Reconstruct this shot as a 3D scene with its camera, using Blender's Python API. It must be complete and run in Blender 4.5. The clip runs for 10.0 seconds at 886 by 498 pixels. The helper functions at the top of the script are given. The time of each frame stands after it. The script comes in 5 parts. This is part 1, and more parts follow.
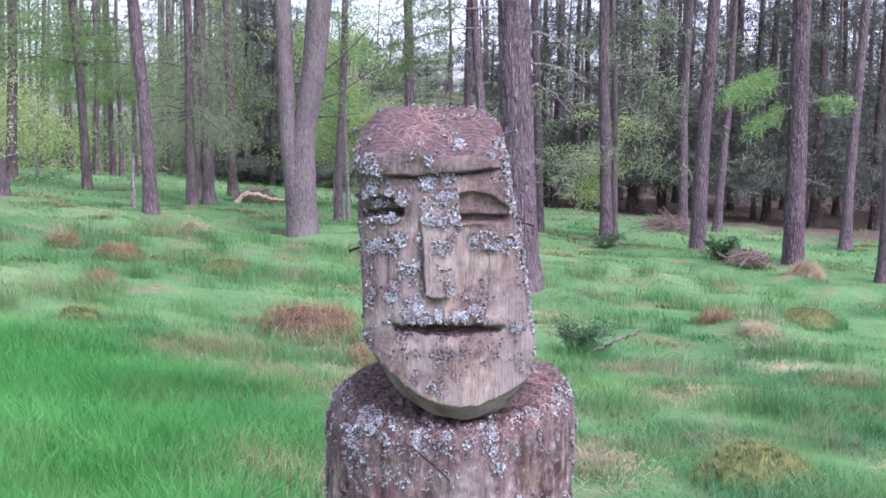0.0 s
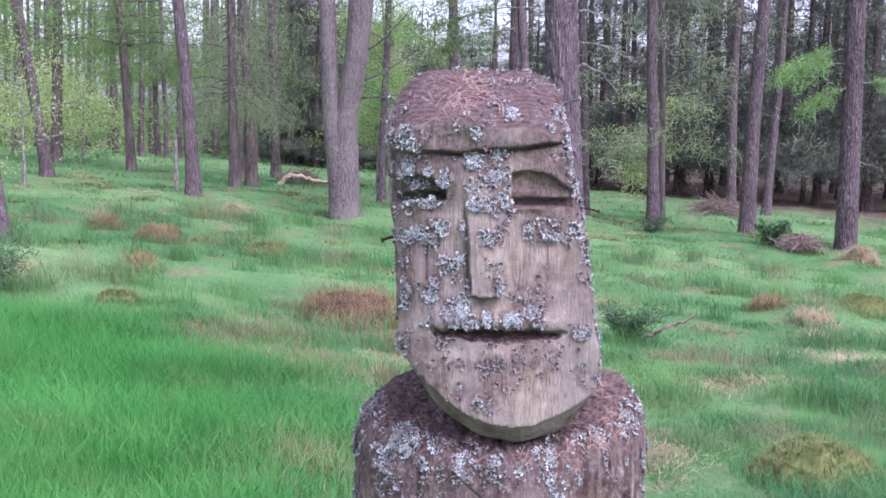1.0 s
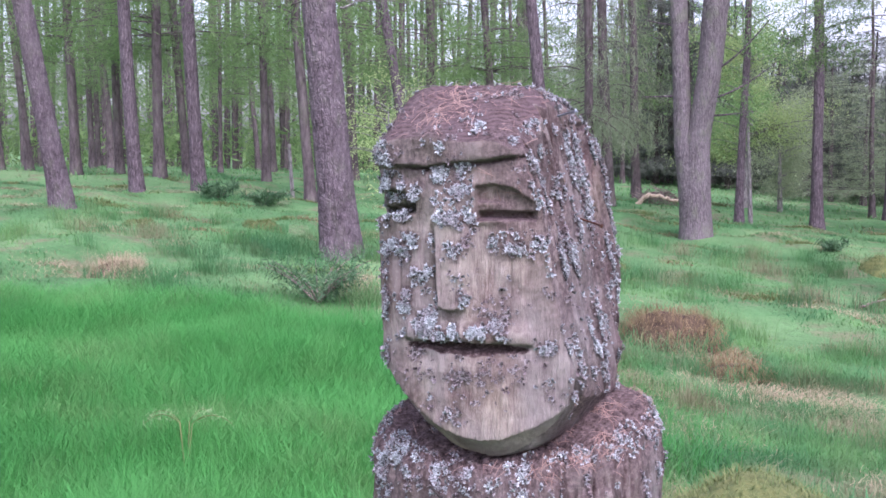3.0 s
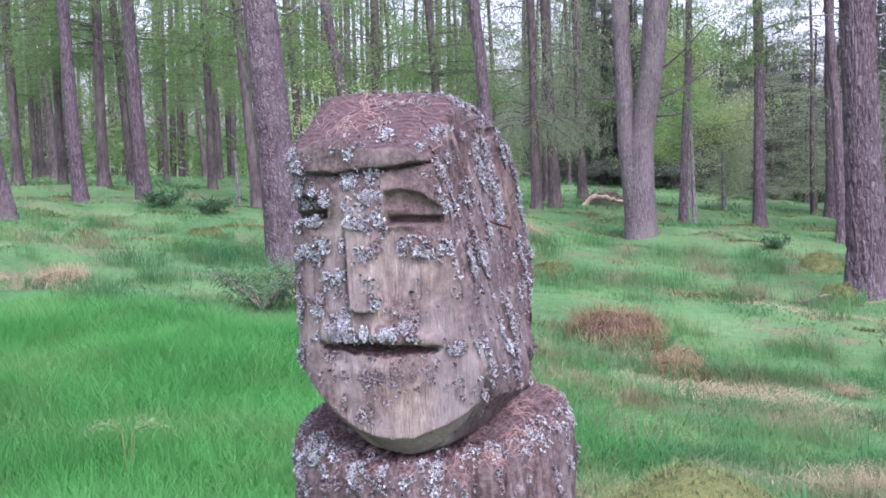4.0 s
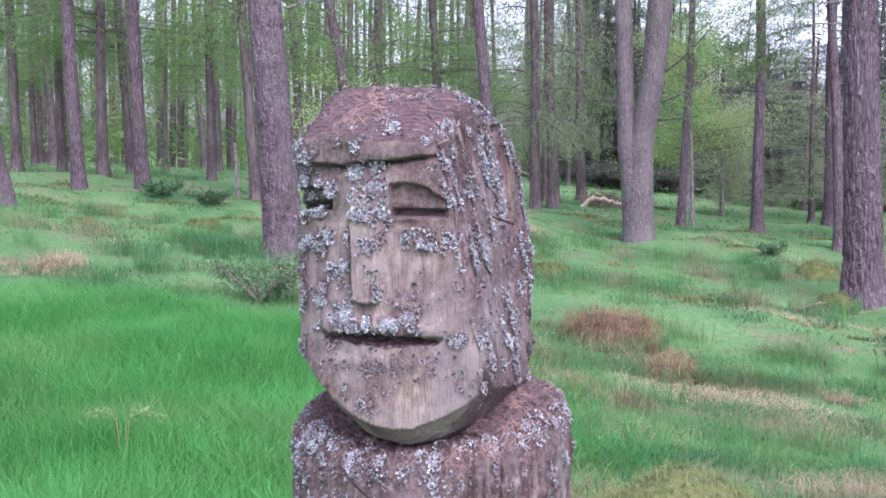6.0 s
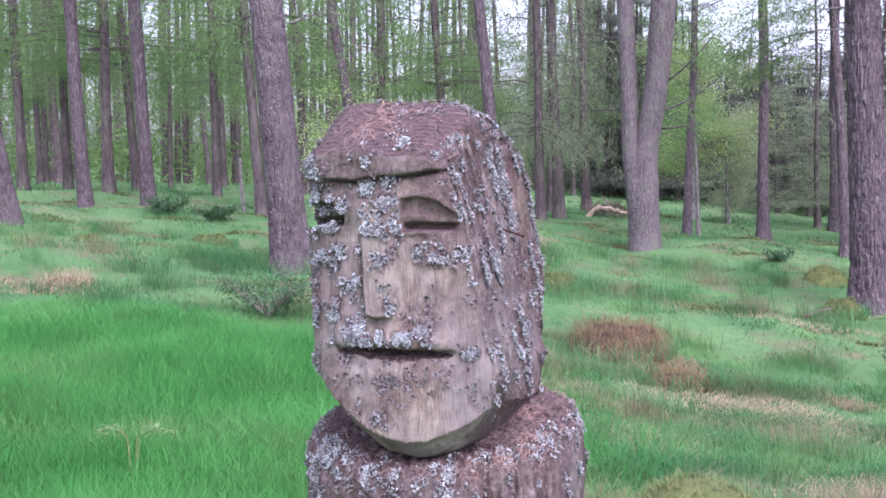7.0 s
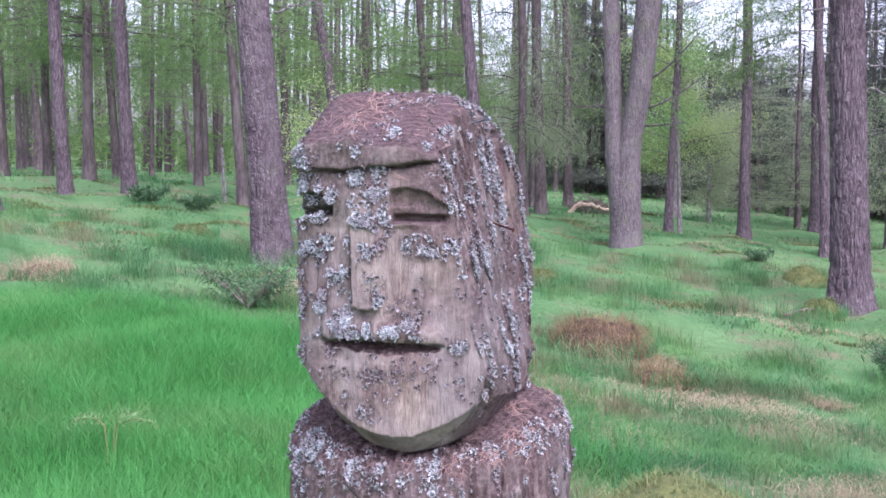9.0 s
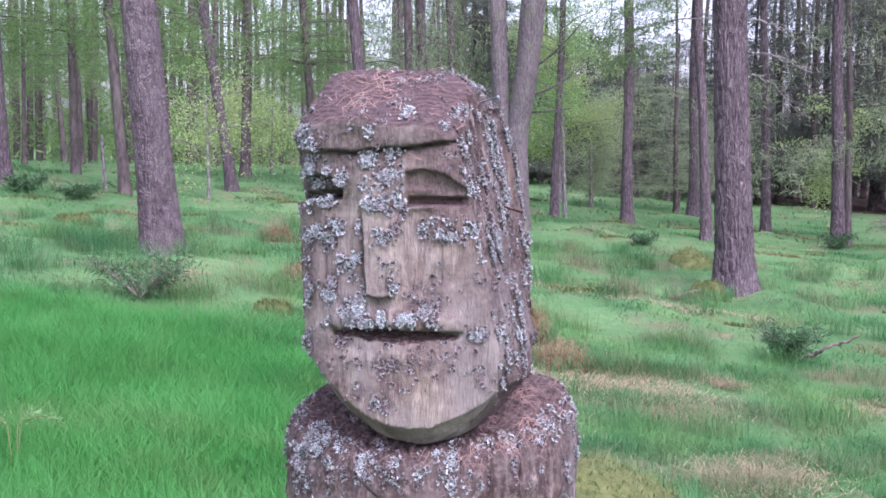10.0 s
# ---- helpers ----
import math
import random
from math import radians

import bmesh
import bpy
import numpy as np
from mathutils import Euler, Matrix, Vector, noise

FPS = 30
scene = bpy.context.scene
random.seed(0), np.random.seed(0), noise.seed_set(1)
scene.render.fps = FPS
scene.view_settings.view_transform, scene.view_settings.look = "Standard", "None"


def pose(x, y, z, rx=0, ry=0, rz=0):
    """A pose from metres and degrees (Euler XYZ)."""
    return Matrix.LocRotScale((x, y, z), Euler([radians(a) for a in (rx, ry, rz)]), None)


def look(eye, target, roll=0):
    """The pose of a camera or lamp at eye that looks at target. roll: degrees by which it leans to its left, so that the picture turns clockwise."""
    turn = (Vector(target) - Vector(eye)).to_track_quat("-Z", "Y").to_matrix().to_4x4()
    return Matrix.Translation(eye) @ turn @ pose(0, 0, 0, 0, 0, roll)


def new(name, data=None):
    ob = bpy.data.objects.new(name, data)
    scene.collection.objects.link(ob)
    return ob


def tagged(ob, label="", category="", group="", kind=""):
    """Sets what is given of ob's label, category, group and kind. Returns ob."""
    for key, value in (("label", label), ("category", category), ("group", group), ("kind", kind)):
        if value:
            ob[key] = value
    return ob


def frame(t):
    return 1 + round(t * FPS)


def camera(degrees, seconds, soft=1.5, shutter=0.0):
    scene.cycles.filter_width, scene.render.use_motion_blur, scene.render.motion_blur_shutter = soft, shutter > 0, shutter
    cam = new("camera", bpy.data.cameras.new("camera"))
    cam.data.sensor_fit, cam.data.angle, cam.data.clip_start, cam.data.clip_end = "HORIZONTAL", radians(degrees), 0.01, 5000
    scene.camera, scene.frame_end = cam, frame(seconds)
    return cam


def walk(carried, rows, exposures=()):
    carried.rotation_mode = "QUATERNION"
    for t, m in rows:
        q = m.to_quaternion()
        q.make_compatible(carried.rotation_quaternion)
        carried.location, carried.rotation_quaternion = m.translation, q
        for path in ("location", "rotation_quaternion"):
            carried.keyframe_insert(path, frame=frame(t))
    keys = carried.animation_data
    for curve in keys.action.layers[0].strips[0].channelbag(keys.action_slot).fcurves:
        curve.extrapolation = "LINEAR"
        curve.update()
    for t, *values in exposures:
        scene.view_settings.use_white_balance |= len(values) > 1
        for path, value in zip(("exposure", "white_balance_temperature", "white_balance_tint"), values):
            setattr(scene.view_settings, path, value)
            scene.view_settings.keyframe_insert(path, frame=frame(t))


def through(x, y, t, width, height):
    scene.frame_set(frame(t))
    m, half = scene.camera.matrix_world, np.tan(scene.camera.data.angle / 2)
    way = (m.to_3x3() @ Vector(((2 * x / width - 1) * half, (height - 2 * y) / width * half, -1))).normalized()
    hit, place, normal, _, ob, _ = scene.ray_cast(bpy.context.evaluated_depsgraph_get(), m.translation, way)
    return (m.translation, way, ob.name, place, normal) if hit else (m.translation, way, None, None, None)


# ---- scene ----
# ---- camera ----
cam = camera(41.5, 10.0, soft=1.6)
PATH = [
    (0, (0.1255, 0.0099, 1.6006), (0.0269, 2.0001, 1.4300), 0.90),
    (0.5, (0.0930, 0.1570, 1.5918), (0.0642, 2.1529, 1.4666), 1.47),
    (1, (0.1073, 0.2503, 1.5882), (-0.0649, 2.2327, 1.3864), 0.97),
    (1.5, (0.2406, 0.3434, 1.5718), (-0.2034, 2.2841, 1.3796), 1.80),
    (2, (0.4051, 0.3712, 1.5768), (-0.2476, 2.2516, 1.3822), 1.67),
    (3.3, (0.5443, 0.3223, 1.5859), (-0.2619, 2.1444, 1.4120), -0.21),
    (3.5, (0.5514, 0.3175, 1.5850), (-0.2608, 2.1363, 1.4062), -0.24),
    (4, (0.5893, 0.3204, 1.5876), (-0.1247, 2.1812, 1.4212), -0.92),
    (4.5, (0.6095, 0.3189, 1.5875), (-0.0750, 2.1909, 1.4230), 0.53),
    (5, (0.6060, 0.3078, 1.5840), (-0.1058, 2.1683, 1.4054), 1.03),
    (6.5, (0.5842, 0.3006, 1.5838), (-0.1273, 2.1629, 1.4244), 0.23),
    (7, (0.5852, 0.2941, 1.5863), (-0.1336, 2.1544, 1.4365), -0.26),
    (7.5, (0.5854, 0.2933, 1.5836), (-0.1109, 2.1615, 1.4254), 0.09),
    (8, (0.5878, 0.3004, 1.5830), (-0.0833, 2.1776, 1.4230), 0.62),
    (8.5, (0.5801, 0.3084, 1.5824), (-0.1079, 2.1791, 1.4171), 1.07),
    (9, (0.5696, 0.3077, 1.5836), (-0.1182, 2.1788, 1.4233), 0.81),
    (9.5, (0.5225, 0.3084, 1.5804), (-0.1028, 2.1998, 1.4028), 1.25),
    (10, (0.4142, 0.3091, 1.5744), (-0.0771, 2.2394, 1.3946), 0.61),
]
walk(cam, [(t, look(eye, target, roll)) for t, eye, target, roll in PATH], [(0, 1.2, 5700, 35.5), (1, 1.14, 5700, 35.5), (2, 1.07, 5700, 35.5), (4, 1.08, 5700, 35.5), (10, 1.09, 5700, 35.5)])

# ---- world and light: bright overcast sky over an open wood ----
SUN_HEIGHT, SUN_TURN = 54.0, 142.0
world = bpy.data.worlds.new("overcast_sky")
scene.world = world
world.use_nodes = True
wn, wl = world.node_tree.nodes, world.node_tree.links
sky = wn.new("ShaderNodeTexSky")
sky.sky_type, sky.sun_disc = "NISHITA", False
sky.sun_elevation, sky.sun_rotation = radians(SUN_HEIGHT), radians(SUN_TURN)
sky.air_density, sky.dust_density, sky.ozone_density = 1.0, 4.0, 1.0
cloud = wn.new("ShaderNodeHueSaturation")
cloud.inputs["Saturation"].default_value = 0.5
wl.new(sky.outputs[0], cloud.inputs["Color"])
wl.new(cloud.outputs[0], wn["Background"].inputs[0])
wn["Background"].inputs[1].default_value = 0.212
lamp = bpy.data.lights.new("sun", "SUN")
lamp.energy, lamp.angle, lamp.color = 1.2, radians(24), (1.0, 0.98, 0.95)
sun = new("sun", lamp)
sun.matrix_world = look((0, 0, 40), (-40 * math.cos(radians(SUN_HEIGHT)) * math.sin(radians(SUN_TURN)), -40 * math.cos(radians(SUN_HEIGHT)) * math.cos(radians(SUN_TURN)), 40 - 40 * math.sin(radians(SUN_HEIGHT))))


# ---- numeric helpers ----
def lattice(i, j, k, seed):
    h = (i.astype(np.int64) * 374761393 + j.astype(np.int64) * 668265263 + k.astype(np.int64) * 2147483647 + seed * 1274126177) & 0xFFFFFFFF
    h = ((h ^ (h >> 13)) * 1274126177) & 0xFFFFFFFF
    h = ((h ^ (h >> 16)) * 2246822519) & 0xFFFFFFFF
    return ((h ^ (h >> 15)) & 0xFFFFFF) / float(0xFFFFFF)


def vnoise(x, y, z, seed=0):
    """Smooth lattice noise between -1 and 1."""
    x, y, z = np.broadcast_arrays(np.asarray(x, float), np.asarray(y, float), np.asarray(z, float))
    i, j, k = np.floor(x), np.floor(y), np.floor(z)
    u, v, w = x - i, y - j, z - k
    u, v, w = (a * a * (3 - 2 * a) for a in (u, v, w))
    total = 0
    for a in (0, 1):
        for b in (0, 1):
            for c in (0, 1):
                total = total + lattice(i + a, j + b, k + c, seed) * (u if a else 1 - u) * (v if b else 1 - v) * (w if c else 1 - w)
    return total * 2 - 1


def fnoise(x, y, z, seed=0, octaves=3):
    total, amp, f = 0, 1.0, 1.0
    for o in range(octaves):
        total = total + amp * vnoise(np.asarray(x) * f, np.asarray(y) * f, np.asarray(z) * f, seed + o * 17)
        amp, f = amp * 0.5, f * 2.03
    return total / 1.75


def step(a, b, x):
    t = np.clip((x - a) / (b - a), 0, 1)
    return t * t * (3 - 2 * t)


def level(x, y):
    """The lie of the land: rising to one side, falling to the other."""
    left = 1.2 * np.tanh(0.075 * np.maximum(-x, 0))
    right = -0.7 * np.tanh(0.0786 * np.maximum(x, 0))
    away = -(0.004 + 0.018 / (1 + np.exp(np.clip(x / 4, -30, 30)))) * np.maximum(0, np.minimum(y, 120) - 20)
    return left + right + away


def land(x, y):
    """Ground height with its hummocks."""
    x, y = np.asarray(x, float), np.asarray(y, float)
    d = np.hypot(x, y - 1.6)
    rough = step(1.0, 6.0, d)
    hummock = np.maximum(0, fnoise(x / 0.9, y / 0.9, 0, 9, 2)) * (0.07 + 0.12 * step(7.5, 10.0, y + 0.4 * np.abs(x)))
    return level(x, y) + rough * (0.07 * fnoise(x / 1.9, y / 1.9, 0, 3, 2) + hummock) - 0.03


def mesh_np(name, verts, faces, smooth=True):
    verts, faces = np.asarray(verts, np.float32).reshape(-1, 3), np.asarray(faces, np.int32)
    n, k = faces.shape
    me = bpy.data.meshes.new(name)
    me.vertices.add(len(verts))
    me.vertices.foreach_set("co", verts.ravel())
    me.loops.add(n * k)
    me.loops.foreach_set("vertex_index", faces.ravel())
    me.polygons.add(n)
    me.polygons.foreach_set("loop_start", np.arange(0, n * k, k, dtype=np.int32))
    me.polygons.foreach_set("use_smooth", np.full(n, smooth))
    me.update(calc_edges=True)
    return me


def join(*pairs):
    """Joins (verts, faces) pairs of one face size."""
    verts, faces, base = [], [], 0
    for v, f in pairs:
        verts.append(np.asarray(v, float).reshape(-1, 3))
        faces.append(np.asarray(f) + base)
        base += len(verts[-1])
    return np.concatenate(verts), np.concatenate(faces)


def part(name, mesh, material, parent=None, label=""):
    ob = new(name, mesh)
    if material and not mesh.materials:
        mesh.materials.append(material)
    if parent:
        ob.parent = parent
    if label:
        ob["label"] = label
    return ob


def root(name, x, y, z, label, category, group=""):
    ob = new(name)
    ob.location = (x, y, z)
    ob.empty_display_size = 0.2
    return tagged(ob, label, category, group)


def tube(points, radii, sides=8, cap=True):
    """Quads of a tube along points."""
    p = np.asarray(points, float)
    t = np.gradient(p, axis=0)
    t /= np.linalg.norm(t, axis=1)[:, None] + 1e-9
    ref = np.where(np.abs(t[:, 2:3]) > 0.9, np.array([[1.0, 0, 0]]), np.array([[0, 0, 1.0]]))
    a = np.cross(t, ref)
    a /= np.linalg.norm(a, axis=1)[:, None]
    b = np.cross(t, a)
    th = np.linspace(0, 2 * np.pi, sides, endpoint=False)
    r = np.asarray(radii, float)[:, None, None]
    v = p[:, None, :] + r * (np.cos(th)[None, :, None] * a[:, None, :] + np.sin(th)[None, :, None] * b[:, None, :])
    n = len(p)
    i = np.arange(n - 1)[:, None] * sides
    j = np.arange(sides)[None, :]
    f = np.stack([i + j, i + (j + 1) % sides, i + sides + (j + 1) % sides, i + sides + j], -1).reshape(-1, 4)
    return v.reshape(-1, 3), f


def leaves(rng, centres, size, stretch=1.0, droop=0.0):
    """Small bent leaf quads about the given centres."""
    c = np.asarray(centres, float)
    n = len(c)
    d = rng.normal(size=(n, 3))
    d[:, 2] -= droop
    d /= np.linalg.norm(d, axis=1)[:, None]
    s = np.cross(d, rng.normal(size=(n, 3)))
    s /= np.linalg.norm(s, axis=1)[:, None]
    k = size * rng.uniform(0.55, 1.3, (n, 1))
    a, b = d * k * stretch, s * k / stretch * 0.5
    v = np.stack([c - a * 0.5, c + b * 0.5, c + a * 0.6, c - b * 0.5], 1).reshape(-1, 3)
    return v, np.arange(n * 4).reshape(-1, 4)


def blades(rng, x, y, height, width, lean=0.35, base=None, rise=None):
    """Grass: a bent, tapering strip of three triangles for each place."""
    n = len(x)
    z = land(x, y) - 0.01 if base is None else base
    a = rng.uniform(0, 2 * np.pi, n)
    h = height * rng.uniform(0.6, 1.3, n)
    w = width * rng.uniform(0.7, 1.3, n)
    k = lean * rng.uniform(0.2, 1.6, n) * h
    side = np.stack([-np.sin(a), np.cos(a), np.zeros(n)], 1)
    out = np.stack([np.cos(a), np.sin(a), np.zeros(n)], 1)
    p = np.stack([x, y, z], 1)
    up = np.array([0, 0, 1.0])
    m = p + out * (k * 0.3)[:, None] + up * (h * 0.6)[:, None]
    tip = p + out * k[:, None] + up * h[:, None]
    hw = (w / 2)[:, None]
    v = np.stack([p - side * hw, p + side * hw, m - side * hw * 0.75, m + side * hw * 0.75, tip], 1).reshape(-1, 3)
    i = (np.arange(n) * 5)[:, None]
    f = np.stack([i + [0, 1, 3], i + [0, 3, 2], i + [2, 3, 4]], 1).reshape(-1, 3)
    return v, f


# ---- materials ----
def material(name, rough=0.8, spec=0.3):
    m = bpy.data.materials.new(name)
    m.use_nodes = True
    b = m.node_tree.nodes["Principled BSDF"]
    b.inputs["Roughness"].default_value = rough
    b.inputs["Specular IOR Level"].default_value = spec
    return m, m.node_tree.nodes, m.node_tree.links, b


def coords(nodes, links, scale=(1, 1, 1)):
    tc, mp = nodes.new("ShaderNodeTexCoord"), nodes.new("ShaderNodeMapping")
    mp.inputs["Scale"].default_value = scale
    links.new(tc.outputs["Object"], mp.inputs["Vector"])
    return mp.outputs["Vector"]


def noise_node(nodes, links, vec, scale, detail=4, rough=0.6):
    n = nodes.new("ShaderNodeTexNoise")
    n.inputs["Scale"].default_value, n.inputs["Detail"].default_value, n.inputs["Roughness"].default_value = scale, detail, rough
    links.new(vec, n.inputs["Vector"])
    return n.outputs["Fac"]


def ramp(nodes, links, fac, stops):
    r = nodes.new("ShaderNodeValToRGB")
    e = r.color_ramp.elements
    while len(e) < len(stops):
        e.new(0.5)
    for slot, (at, c) in zip(e, stops):
        slot.position, slot.color = at, (*c, 1)
    links.new(fac, r.inputs["Fac"])
    return r.outputs["Color"]


def mix(nodes, links, fac, a, b, blend="MIX"):
    m = nodes.new("ShaderNodeMix")
    m.data_type, m.blend_type = "RGBA", blend
    for value, slot in ((fac, m.inputs["Factor"]), (a, m.inputs["A"]), (b, m.inputs["B"])):
        if isinstance(value, (int, float)):
            slot.default_value = value
        elif isinstance(value, tuple):
            slot.default_value = (*value, 1)
        else:
            links.new(value, slot)
    return m.outputs["Result"]


def bump(nodes, links, bsdf, height, strength, distance):
    b = nodes.new("ShaderNodeBump")
    b.inputs["Strength"].default_value, b.inputs["Distance"].default_value = strength, distance
    links.new(height, b.inputs["Height"])
    links.new(b.outputs["Normal"], bsdf.inputs["Normal"])


def bark_material(name, dark, mid, pale, fine=1.0, moss=0.0, plate=17.0, tall=0.28, furrow=0.6):
    m, n, l, b = material(name, 0.9, 0.2)
    long = coords(n, l, (1, 1, 0.35))
    cracks = noise_node(n, l, long, 30 * fine, 6, 0.7)
    broad = noise_node(n, l, coords(n, l), 2.2, 3)
    c = ramp(n, l, cracks, [(0.32, dark), (0.5, mid), (0.7, pale)])
    c = mix(n, l, ramp(n, l, broad, [(0.4, (0, 0, 0)), (0.65, (0.45, 0.45, 0.45))]), c, pale)
    warp = n.new("ShaderNodeVectorMath")
    warp.operation = "MULTIPLY_ADD"
    wob = n.new("ShaderNodeTexNoise")
    wob.inputs["Scale"].default_value = 9 * fine
    l.new(coords(n, l), wob.inputs["Vector"])
    l.new(wob.outputs["Color"], warp.inputs[0])
    warp.inputs[1].default_value = (0.06, 0.06, 0.06)
    l.new(coords(n, l, (1, 1, tall)), warp.inputs[2])
    cells = n.new("ShaderNodeTexVoronoi")
    cells.feature = "DISTANCE_TO_EDGE"
    cells.inputs["Scale"].default_value = plate * fine
    l.new(warp.outputs[0], cells.inputs["Vector"])
    gaps = ramp(n, l, cells.outputs["Distance"], [(0.0, (0.25, 0.24, 0.26)), (0.1, (0.8, 0.8, 0.8)), (0.3, (1.1, 1.1, 1.1))])
    c = mix(n, l, furrow, c, gaps, "MULTIPLY")
    if moss:
        g = ramp(n, l, noise_node(n, l, coords(n, l, (1, 1, 0.5)), 7, 4), [(0.52, (0, 0, 0)), (0.66, (moss, moss, moss))])
        c = mix(n, l, g, c, (0.17, 0.19, 0.12))
    l.new(c, b.inputs["Base Color"])
    deep = n.new("ShaderNodeMath")
    deep.operation = "MULTIPLY_ADD"
    l.new(cells.outputs["Distance"], deep.inputs[0])
    deep.inputs[1].default_value = 2.2
    l.new(cracks, deep.inputs[2])
    bump(n, l, b, deep.outputs[0], 0.25 + furrow, 0.03)
    return m


def leaf_material(name, a, b_, through=0.35, spread=3.0, power=1.0):
    m, n, l, b = material(name, 0.65, 0.25)
    geo = n.new("ShaderNodeNewGeometry")
    field = noise_node(n, l, coords(n, l), spread, 2)
    lot = n.new("ShaderNodeMath")
    lot.operation = "POWER"
    l.new(geo.outputs["Random Per Island"], lot.inputs[0])
    lot.inputs[1].default_value = power
    c = mix(n, l, lot.outputs[0], a, b_)
    c = mix(n, l, 0.3, c, ramp(n, l, field, [(0.35, a), (0.65, b_)]))
    l.new(c, b.inputs["Base Color"])
    t = n.new("ShaderNodeBsdfTranslucent")
    l.new(c, t.inputs["Color"])
    s = n.new("ShaderNodeMixShader")
    s.inputs[0].default_value = through
    l.new(b.outputs[0], s.inputs[1])
    l.new(t.outputs[0], s.inputs[2])
    l.new(s.outputs[0], n["Material Output"].inputs["Surface"])
    return m


def lichen_material(name, root_tone, lobe, edge):
    """Lobes dark and brown at the seat, paler towards their tips, some tufts duller than others."""
    m, n, l, b = material(name, 0.85, 0.15)
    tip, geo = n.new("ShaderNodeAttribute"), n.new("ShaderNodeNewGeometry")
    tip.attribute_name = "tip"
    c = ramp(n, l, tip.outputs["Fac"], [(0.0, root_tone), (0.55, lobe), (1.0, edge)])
    dull = ramp(n, l, geo.outputs["Random Per Island"], [(0.0, (0.5, 0.5, 0.5)), (1.0, (1.1, 1.1, 1.1))])
    c = mix(n, l, 1.0, c, dull, "MULTIPLY")
    tint = ramp(n, l, noise_node(n, l, coords(n, l), 45, 3), [(0.38, (0.78, 0.68, 0.7)), (0.55, (1, 1, 1))])
    c = mix(n, l, 1.0, c, tint, "MULTIPLY")
    l.new(c, b.inputs["Base Color"])
    return m


def meadow_material(name, greens, dry, through=0.3, patch=1.0, worn=0.55):
    """Grass and moss: green in drifts, straw where it is dead."""
    m, n, l, b = material(name, 0.75, 0.2)
    geo = n.new("ShaderNodeNewGeometry")
    pos = coords(n, l)
    wide = noise_node(n, l, pos, 0.7, 3)
    near = noise_node(n, l, pos, 1.6, 3)
    c = ramp(n, l, wide, [(0.36, greens[0]), (0.5, greens[1]), (0.64, greens[2])])
    c = mix(n, l, ramp(n, l, near, [(0.5, (0, 0, 0)), (0.68, (0.6, 0.6, 0.6))]), c, greens[1])
    dead = ramp(n, l, noise_node(n, l, coords(n, l, (1, 1.6, 1)), 0.8, 4), [(worn, (0, 0, 0)), (worn + 0.13, (patch, patch, patch))])
    c = mix(n, l, dead, c, dry)
    dull = ramp(n, l, noise_node(n, l, pos, 2.7, 4, 0.65), [(0.47, (0, 0, 0)), (0.62, (patch * 0.6, patch * 0.6, patch * 0.6))])
    c = mix(n, l, dull, c, (0.16, 0.2, 0.09))
    shade = n.new("ShaderNodeMath")
    shade.operation = "MULTIPLY_ADD"
    l.new(geo.outputs["Random Per Island"], shade.inputs[0])
    shade.inputs[1].default_value, shade.inputs[2].default_value = 0.26, 0.87
    c = mix(n, l, 1.0, c, shade.outputs[0], "MULTIPLY")
    l.new(c, b.inputs["Base Color"])
    if through:
        t = n.new("ShaderNodeBsdfTranslucent")
        l.new(c, t.inputs["Color"])
        s = n.new("ShaderNodeMixShader")
        s.inputs[0].default_value = through
        l.new(b.outputs[0], s.inputs[1])
        l.new(t.outputs[0], s.inputs[2])
        l.new(s.outputs[0], n["Material Output"].inputs["Surface"])
    return m


def ground_material():
    m, n, l, b = material("moss_and_turf", 0.95, 0.1)
    pos = coords(n, l)
    wide, near, fine = noise_node(n, l, pos, 0.35, 4), noise_node(n, l, pos, 1.5, 5), noise_node(n, l, pos, 14, 5, 0.7)
    c = ramp(n, l, wide, [(0.35, (0.07, 0.17, 0.06)), (0.5, (0.11, 0.24, 0.09)), (0.65, (0.17, 0.29, 0.12))])
    c = mix(n, l, ramp(n, l, near, [(0.53, (0, 0, 0)), (0.66, (0.75, 0.75, 0.75))]), c, (0.22, 0.19, 0.12))
    sep = n.new("ShaderNodeSeparateXYZ")
    l.new(pos, sep.inputs[0])
    far = n.new("ShaderNodeMath")
    far.operation = "MULTIPLY_ADD"
    l.new(sep.outputs["X"], far.inputs[0])
    far.inputs[1].default_value = 1.6
    l.new(sep.outputs["Y"], far.inputs[2])
    edge = n.new("ShaderNodeMath")
    edge.operation = "MULTIPLY_ADD"
    l.new(near, edge.inputs[0])
    edge.inputs[1].default_value = 14.0
    l.new(far.outputs[0], edge.inputs[2])
    # needle litter under the spruces, coloured darker to carry their shade too
    bare = n.new("ShaderNodeMapRange")
    bare.inputs["From Min"].default_value, bare.inputs["From Max"].default_value = 46.0, 53.0
    l.new(edge.outputs[0], bare.inputs["Value"])
    c = mix(n, l, bare.outputs["Result"], c, ramp(n, l, fine, [(0.35, (0.07, 0.05, 0.04)), (0.65, (0.17, 0.13, 0.1))]))
    c = mix(n, l, 0.5, c, ramp(n, l, fine, [(0.3, (0.35, 0.35, 0.35)), (0.7, (1, 1, 1))]), "MULTIPLY")
    l.new(c, b.inputs["Base Color"])
    bump(n, l, b, fine, 0.9, 0.06)
    return m


